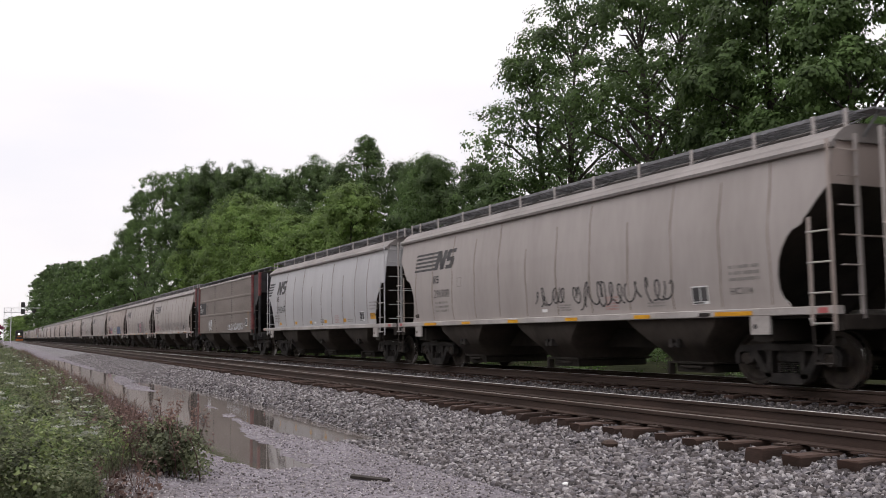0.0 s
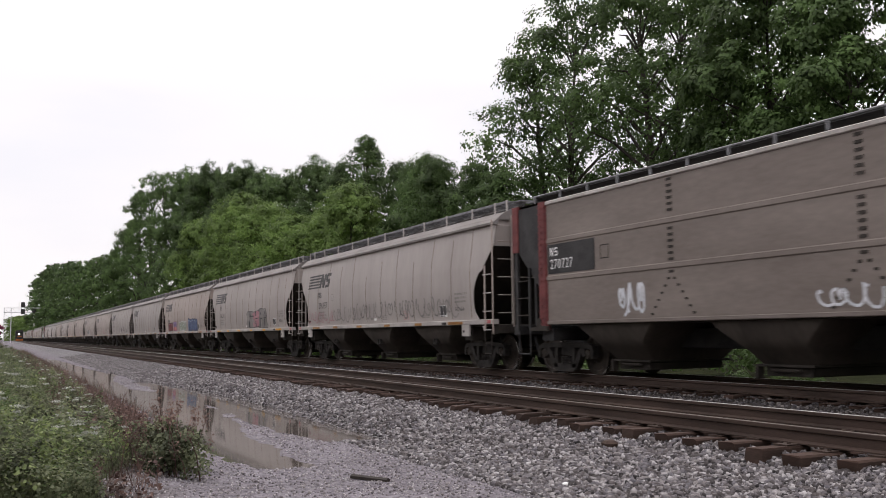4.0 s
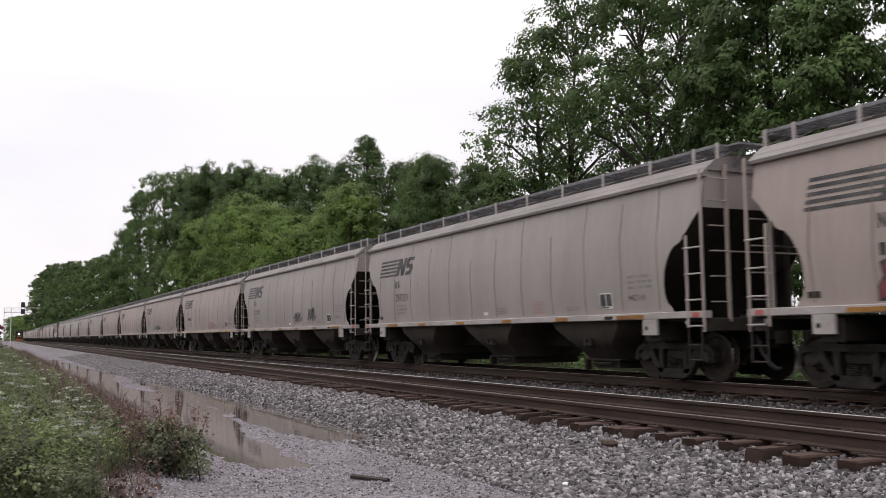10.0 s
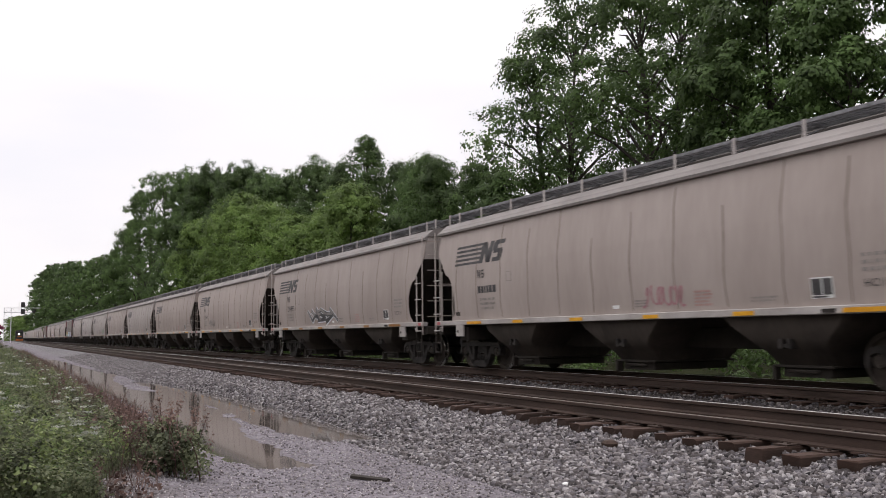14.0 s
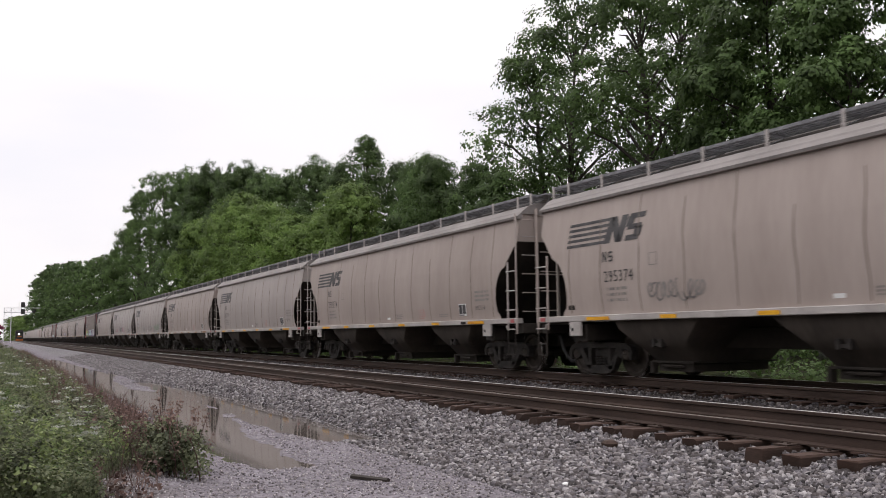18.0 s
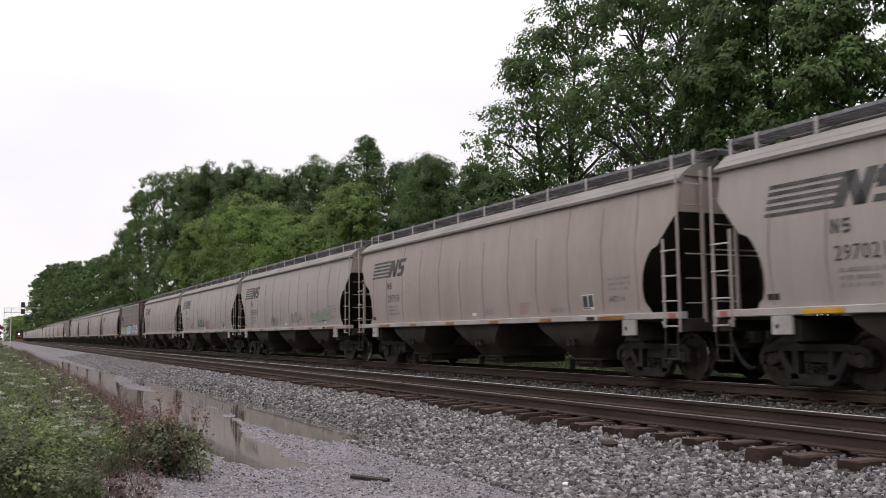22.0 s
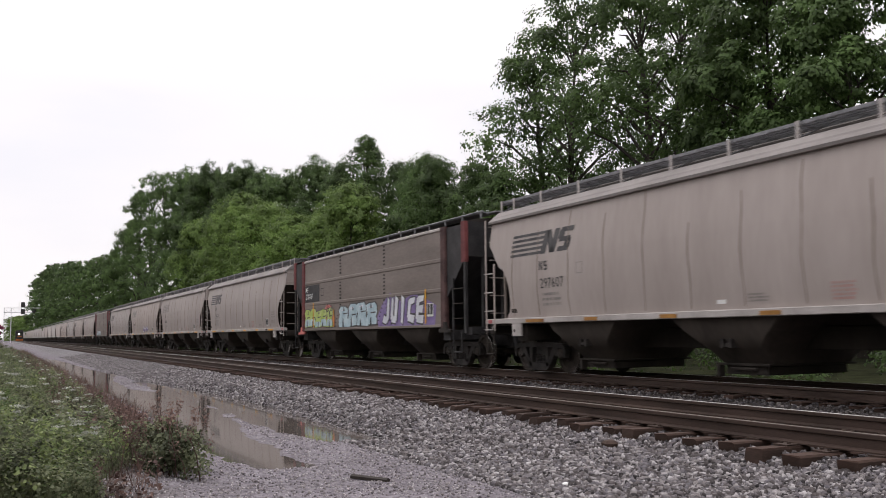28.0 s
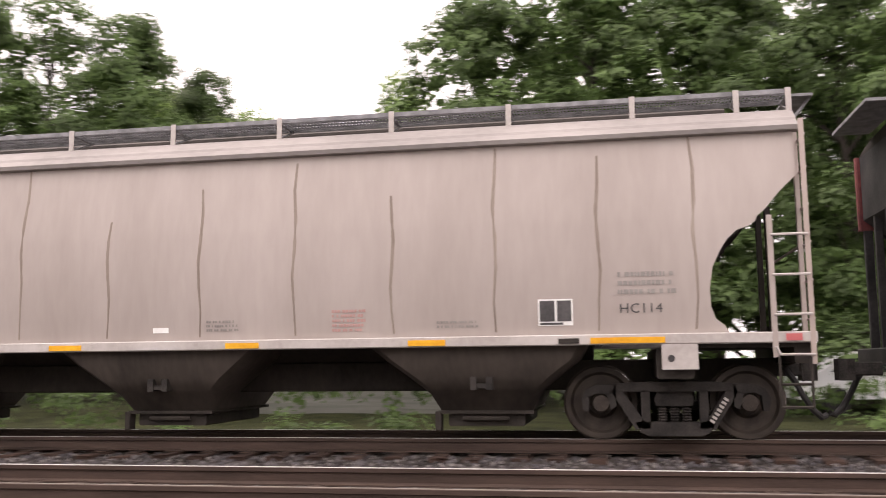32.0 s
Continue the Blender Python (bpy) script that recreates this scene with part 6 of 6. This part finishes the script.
# ---- weedy bank in the foreground ----
def blades(name, n, seed, where, h0, h1, w, mat, label, lean=0.35, category="grass"):
    r = np.random.RandomState(seed)
    x, y = where(r, n)
    n = len(x)
    z = ground_z(x, y)
    h = (h0 + (h1 - h0) * r.rand(n) ** 1.4) * np.clip((-x - 7.6) / 2.6, 0.25, 1)
    a = r.rand(n) * 6.283
    dx, dy = np.cos(a) * w, np.sin(a) * w
    lx, ly = r.normal(size=n) * lean * h, r.normal(size=n) * lean * h
    def row(k, u, t):
        return np.stack([x + k * dx + u * lx, y + k * dy + u * ly, z + t * h], -1)
    v = np.stack([row(-1, 0, 0), row(1, 0, 0), row(0.8, 0.35, 0.6), row(-0.8, 0.35, 0.6), row(0, 1, 1)], 1)
    f = np.array([(0, 1, 2), (0, 2, 3), (3, 2, 4)])
    tagged(new(name, quick_mesh(name, v.reshape(-1, 3), (np.arange(n)[:, None, None] * 5 + f[None]).reshape(-1, 3), mat)), label, category, kind="stuff")


def bank(r, n):
    x = -8.3 - 111 * r.rand(n) ** 2.4
    edge = np.interp(-x, [8, 11, 14, 20, 30, 50, 120], [0.75, 1.25, 1.55, 1.75, 1.95, 2.25, 2.7])
    return x, edge + 0.25 * smooth_noise(x, x * 0 + 3, 1.7, 8) - (2.6 + 0.05 * (-x)) * r.rand(n) ** 1.2


def fringe(r, n):
    x, y = bank(r, n)
    x = x[(x < -11.4) | (r.rand(n) < 0.03)]
    n = len(x)
    edge = np.interp(-x, [8, 11, 14, 20, 30, 50, 120], [1.0, 1.7, 2.15, 2.45, 2.5, 2.55, 2.8])
    return x, edge + 0.14 - np.interp(-x, [8, 11.5, 15], [0.4, 0.85, 1.6]) * r.rand(n) ** 1.1


blades("verge_grass", 60000, 1, bank, 0.06, 0.42, 0.0024, M["grass"], "mixed green grass and weeds on the verge", 0.5)
blades("dry_dock", 13000, 2, fringe, 0.08, 0.6, 0.0045, M["dry"], "reddish brown dried stalks edging the lane", 0.42, "weeds")


def weed_mounds(name, n, seed, where, h0, h1, r0, r1, per, size, mat, label, squash=1.3):
    """Leafy weeds as mounds of small leaves."""
    r = np.random.RandomState(seed)
    x, y = where(r, n)
    tall = np.clip(1.35 - 0.35 * y, 0.45, 1.5)
    keep = r.rand(len(x)) < np.clip((-x - 7.6) / 1.6, 0.08, 1)
    x, y, tall = x[keep], y[keep], tall[keep]
    patch = smooth_noise(x, y, 1.5, 21)
    keep = r.rand(len(x)) < np.clip(0.6 + 1.1 * smooth_noise(x, y, 1.1, seed), 0.1, 1)
    x, y, tall, patch = x[keep], y[keep], tall[keep], patch[keep]
    tall = tall * np.clip(0.85 + 0.7 * patch, 0.3, 1.5)
    h = (h0 + (h1 - h0) * r.rand(len(x)) ** 1.5) * tall * np.clip((-x - 7.6) / 2.6, 0.3, 1)
    c = np.stack([x, y, ground_z(x, y) + h], -1)
    v, f = leaves(c, r0 + (r1 - r0) * r.rand(len(x)), per, size, seed, squash)
    tagged(new(name, quick_mesh(name, v, f, mat)), label, "weeds", kind="stuff")


weed_mounds("tall_weeds", 2600, 14, bank, 0.22, 0.52, 0.05, 0.10, 44, 0.012, M["grass"], "tall spindly green weeds on the verge", 3.2)
weed_mounds("verge_weeds", 4200, 4, bank, 0.05, 0.62, 0.07, 0.18, 40, 0.020, M["grass"], "leafy green weeds on the verge")
weed_mounds("dock_weeds", 5400, 6, fringe, 0.06, 0.44, 0.05, 0.13, 22, 0.025, M["dry"], "reddish brown dock plants edging the lane", 1.7)
weed_mounds("fresh_weeds", 1500, 7, bank, 0.10, 0.52, 0.10, 0.22, 52, 0.022, M["lush"], "fresh green broad-leaved weeds on the verge")
weed_mounds("dark_weeds", 1500, 8, bank, 0.04, 0.40, 0.08, 0.18, 40, 0.020, M["leaf"], "darker green weeds on the verge")


def umbels():
    """White flat-topped flower heads on thin stems."""
    r = np.random.RandomState(9)
    x, y = bank(r, 330)
    z = ground_z(x, y)
    h = (0.30 + 0.45 * r.rand(len(x))) * np.clip(1.35 - 0.35 * y, 0.45, 1.5)
    c, stems = [], Shape()
    for a, b, q, t in zip(x, y, z, h):
        w = r.uniform(0.018, 0.055)
        for k in range(40):
            c.append((a + r.normal() * w * 0.7, b + r.normal() * w * 0.7, q + t + r.normal() * 0.006))
        stems.add([(a - 0.003, b, q), (a + 0.003, b, q), (a, b, q + t)], [(0, 1, 2)])
    v, f = leaves(c, np.full(len(c), 0.008), 3, 0.005, 3)
    tagged(new("umbel_flowers", quick_mesh("umbel_flowers", v, f, M["flower"])), "white lacy wildflower heads over the verge", "flowers", kind="stuff")
    tagged(part("flower_stems", stems, M["grass"]), "thin green wildflower stems", "flowers", kind="stuff")


umbels()


def dock_bush():
    """A leafy weed bush at the edge of the puddle, green below with dark seed heads."""
    t = thing("weed_bush", "green weed bush with dark brown seed heads beside the puddle", "bush")
    r = random.Random(3)
    tw, tips = Shape(), []
    for i in range(44):
        a = r.uniform(0, 6.28)
        p = (-10.95 + 0.7 * r.uniform(-1, 1), 1.78 + 0.32 * r.uniform(-1, 1))
        z = float(ground_z(np.array([p[0]]), np.array([p[1]]))[0])
        h = r.uniform(0.45, 1.0) * (1 - 0.35 * abs(p[0] + 10.95) / 0.7)
        e = (p[0] + 0.2 * math.cos(a), p[1] + 0.2 * math.sin(a), z + h)
        tw.tube([(p[0], p[1], z - 0.03), ((p[0] + e[0]) / 2, (p[1] + e[1]) / 2 + 0.02, z + h * 0.55), e], [0.008, 0.006, 0.003], 5)
        tips.append((p, z, h, e))
    part("stalk", tw, M["dry"], t)
    c = [(p[0] + r.uniform(-0.12, 0.12), p[1] + r.uniform(-0.12, 0.12), z + h * r.uniform(0.15, 0.75)) for p, z, h, e in tips for _ in range(4)]
    v, f = leaves(c, [0.13] * len(c), 44, 0.022, 8)
    part("foliage", quick_mesh("foliage", v, f, M["grass"]), None, t)
    v, f = leaves([e for p, z, h, e in tips], [0.06] * len(tips), 30, 0.014, 9, 2.2)
    tagged(part("seed_head", quick_mesh("seed_head", v, f, M["dry"]), None, t, "dark brown seed heads"), kind="stuff")


dock_bush()


def scrap():
    s = Shape().prism([(-0.03, 0.0), (0.03, 0.0), (0.035, 0.03), (0.0, 0.045), (-0.03, 0.03)], 0, -0.27, 0.27)
    tagged(part("wood_scrap", s, M["grime_shade"], at=pose(-9.55, 3.72, float(ground_z(np.array([-9.55]), np.array([3.72]))[0]) + 0.005, 0, 0, 26)), "dark weathered splinter of tie lying on gravel", "wood scrap")
    rock = Shape().lathe([(-0.05, 0.02), (-0.03, 0.07), (0.01, 0.085), (0.04, 0.06), (0.055, 0.02)], 7, "z")
    rock.v = [(x * 1.2 + 0.01 * math.sin(9 * z + x * 20), y, z) for x, y, z in rock.v]
    for x, y, m, lab in ((-9.3, 6.75, M["rail"], "rust-brown stone on the ballast"), (-8.05, 5.28, M["white"], "white stone on the ballast")):
        f = 1.0 if m is M["rail"] else 0.42
        tagged(part("loose_stone", rock, m, at=pose(x, y, float(ground_z(np.array([x]), np.array([y]))[0]) + 0.05 * f, 0, 0, 30) @ Matrix.Scale(f, 4)), lab, "stone")


scrap()


# ---- a house and a parked car glimpsed between the wagons ----
def house():
    t = thing("house", "low pale house with a grey roof half hidden behind the hedge", "house", at=pose(-7.2, 25.2, -0.3))
    part("wall", Shape().box(-4.2, 4.2, -1.6, 2.4, 0.0, 3.5), M["siding"], t)
    part("roof", Shape().prism([(-2.2, 3.35), (0.4, 5.3), (3.0, 3.35), (3.0, 3.5), (0.4, 5.45), (-2.2, 3.5)], 0, -4.7, 4.7), M["shingle"], t, "weathered grey shingle roof")
    part("fascia", Shape().box(-4.7, 4.7, -2.23, -2.19, 3.3, 3.52), M["siding"], t)
    for x in (-2.6, 0.2, 2.8):
        w = part("window", Shape().box(x - 0.55, x + 0.55, -1.66, -1.6, 1.3, 2.6), M["siding"], t)
        part("pane", Shape().box(x - 0.47, x + 0.47, -1.68, -1.66, 1.38, 2.52), M["dark_glass"], w)


def parked_car():
    t = thing("parked_car", "white car parked beyond the railway among the trees", "car", at=pose(6.4, 23.6, -0.28))
    body = [(-2.2, 0.35), (2.2, 0.35), (2.25, 0.75), (1.4, 0.92), (0.8, 1.42), (-1.0, 1.45), (-1.7, 0.98), (-2.25, 0.9)]
    part("body", Shape().prism(body, 1, -0.85, 0.85), M["car_white"], t)
    part("side_window", Shape().prism([(-1.45, 0.98), (1.15, 0.95), (0.7, 1.34), (-0.9, 1.37)], 1, -0.87, -0.85), M["dark_glass"], t)
    for x in (-1.35, 1.35):
        for y in (-0.8, 0.8):
            part("wheel", Shape().lathe([(y - 0.1, 0.31), (y + 0.1, 0.31)], 16).moved(Matrix.Translation((x, 0, 0.32))), M["black"], t)


M["siding"] = material("pale_house_siding", (0.13, 0.135, 0.115), (0.20, 0.20, 0.175), 0.7, 0, 1.5, 12, 0.1, 0.7, (0.3, 1, 8))
M["shingle"] = material("grey_roof_shingle", (0.12, 0.118, 0.122), (0.20, 0.197, 0.20), 0.85, 0, 1.2, 20, 0.2, 0.7, (1, 1, 5))
M["dark_glass"] = plain("dark_window_glass", (0.02, 0.022, 0.025), 0.08)
M["car_white"] = plain("white_car_paint", (0.72, 0.73, 0.74), 0.25)
house()
parked_car()


# ---- signal bridge and the waiting locomotive far down the line ----
def signal_bridge():
    x = -385
    t = thing("signal_bridge", "galvanised lattice signal bridge over the tracks", "signal bridge", at=pose(x, 0, 0))
    for y in (2.2, 4.6):
        part("mast_leg", Shape().box(-0.12, 0.12, y - 0.12, y + 0.12, -0.5, 12.4), M["galv"], t)
    lat = Shape()
    for i in range(8):
        lat.bar((0, 2.2 if i % 2 else 4.6, 0.5 + 1.4 * i), (0, 4.6 if i % 2 else 2.2, 1.9 + 1.4 * i), 0.07, 4)
    part("mast_lattice", lat, M["galv"], t)
    for z in (10.9, 12.6):
        part("truss_chord", Shape().box(-0.12, 0.12, 2.0, 15.0, z - 0.12, z + 0.12), M["galv"], t)
    tr = Shape()
    for i in range(9):
        tr.bar((0, 2.2 + 1.4 * i, 10.9 if i % 2 else 12.6), (0, 3.6 + 1.4 * i, 12.6 if i % 2 else 10.9), 0.07, 4)
    part("truss_web", tr, M["galv"], t)
    for y, z in ((8.6, 13.8), (8.6, 11.2), (12.6, 11.4)):
        head = part("signal_head", Shape().box(-0.3, 0.3, y - 0.75, y + 0.75, z - 1.0, z + 1.0, 0.3), M["black"], t, "black signal head")
        part("signal_lamp", Shape().lathe([(0, 0.16), (0.1, 0.16)], 10, "z").moved(pose(0.32, y, z - 0.4, 0, 90, 0)), plain("unlit_signal_lens", (0.06, 0.01, 0.01), 0.2), head)
    part("rail_post", Shape().box(-0.05, 0.05, 7.2, 7.3, 12.6, 14.4), M["galv"], t)


signal_bridge()


def locomotive():
    t = thing("waiting_locomotive", "distant orange diesel locomotive waiting with its headlight lit", "locomotive", at=pose(-420, NEAR, NEAR_Z))
    part("underframe", Shape().box(-20, 0.6, -1.5, 1.5, 0.9, 1.4, 0.05), M["black"], t)
    part("nose", Shape().prism([(-0.9, 1.4), (0.9, 1.4), (0.9, 2.5), (0.6, 2.7), (-0.6, 2.7), (-0.9, 2.5)], 0, -2.0, 0.2), M["black"], t)
    part("cab", Shape().prism([(-1.5, 1.4), (1.5, 1.4), (1.5, 4.0), (1.1, 4.5), (-1.1, 4.5), (-1.5, 4.0)], 0, -4.6, -2.0), M["black"], t)
    part("long_hood", Shape().box(-19, -4.6, -0.95, 0.95, 1.4, 4.3, 0.15), M["black"], t)
    part("pilot", Shape().box(0.4, 0.7, -1.4, 1.4, 0.15, 0.9, 0.05), M["orange"], t)
    part("nose_stripe", Shape().box(0.2, 0.23, -0.8, 0.8, 1.7, 2.0), M["orange"], t)
    for x in (-3.5, -16):
        part("truck", Shape().box(x - 2, x + 2, -1.2, 1.2, 0.1, 0.9, 0.05), M["truck"], t)
    for y in (-0.7, 0.7):
        part("windscreen", Shape().box(-1.99, -1.96, y - 0.5, y + 0.5, 3.2, 3.8), plain("dark_cab_glass", (0.02, 0.02, 0.025), 0.1), t)
    lamp = Shape().lathe([(0, 0.24), (0.08, 0.24)], 14, "z").moved(pose(0.22, -0.2, 2.9, 0, 90, 0))
    part("headlight", lamp, plain("lit_headlight", (1.0, 0.9, 0.7), 0.3, 0, 12), t, "glowing headlight")


locomotive()


# ---- what moves ----
def motions():
    """The train rolls by at about ten metres a second; the wheels of the wagons that pass turn with it."""
    def place(k, t):
        return NOSE + PITCH * k + SPEED * (t - 32) + GAIN * (t - 32) * t / 2 + SHIFT.get(k, 0.0)
    for k, car in CARS.items():
        walk(car, [(t, pose(place(k, t), FAR, 0)) for t in (0, 4, 8, 12, 16, 20, 24, 28, 32)])
    steps = [i / 15 for i in range(481)]
    for k in range(19, -5, -1):
        for tr in CARS[k].children:
            if tr.name.startswith("truck"):
                for ws in tr.children:
                    if ws.name.startswith("wheelset"):
                        at = ws.matrix_basis.translation.copy()
                        walk(ws, [(t, pose(at.x, 0, 0.457, 0, math.degrees((place(k, t) - place(k, 0)) / 0.457), 0)) for t in steps])


motions()
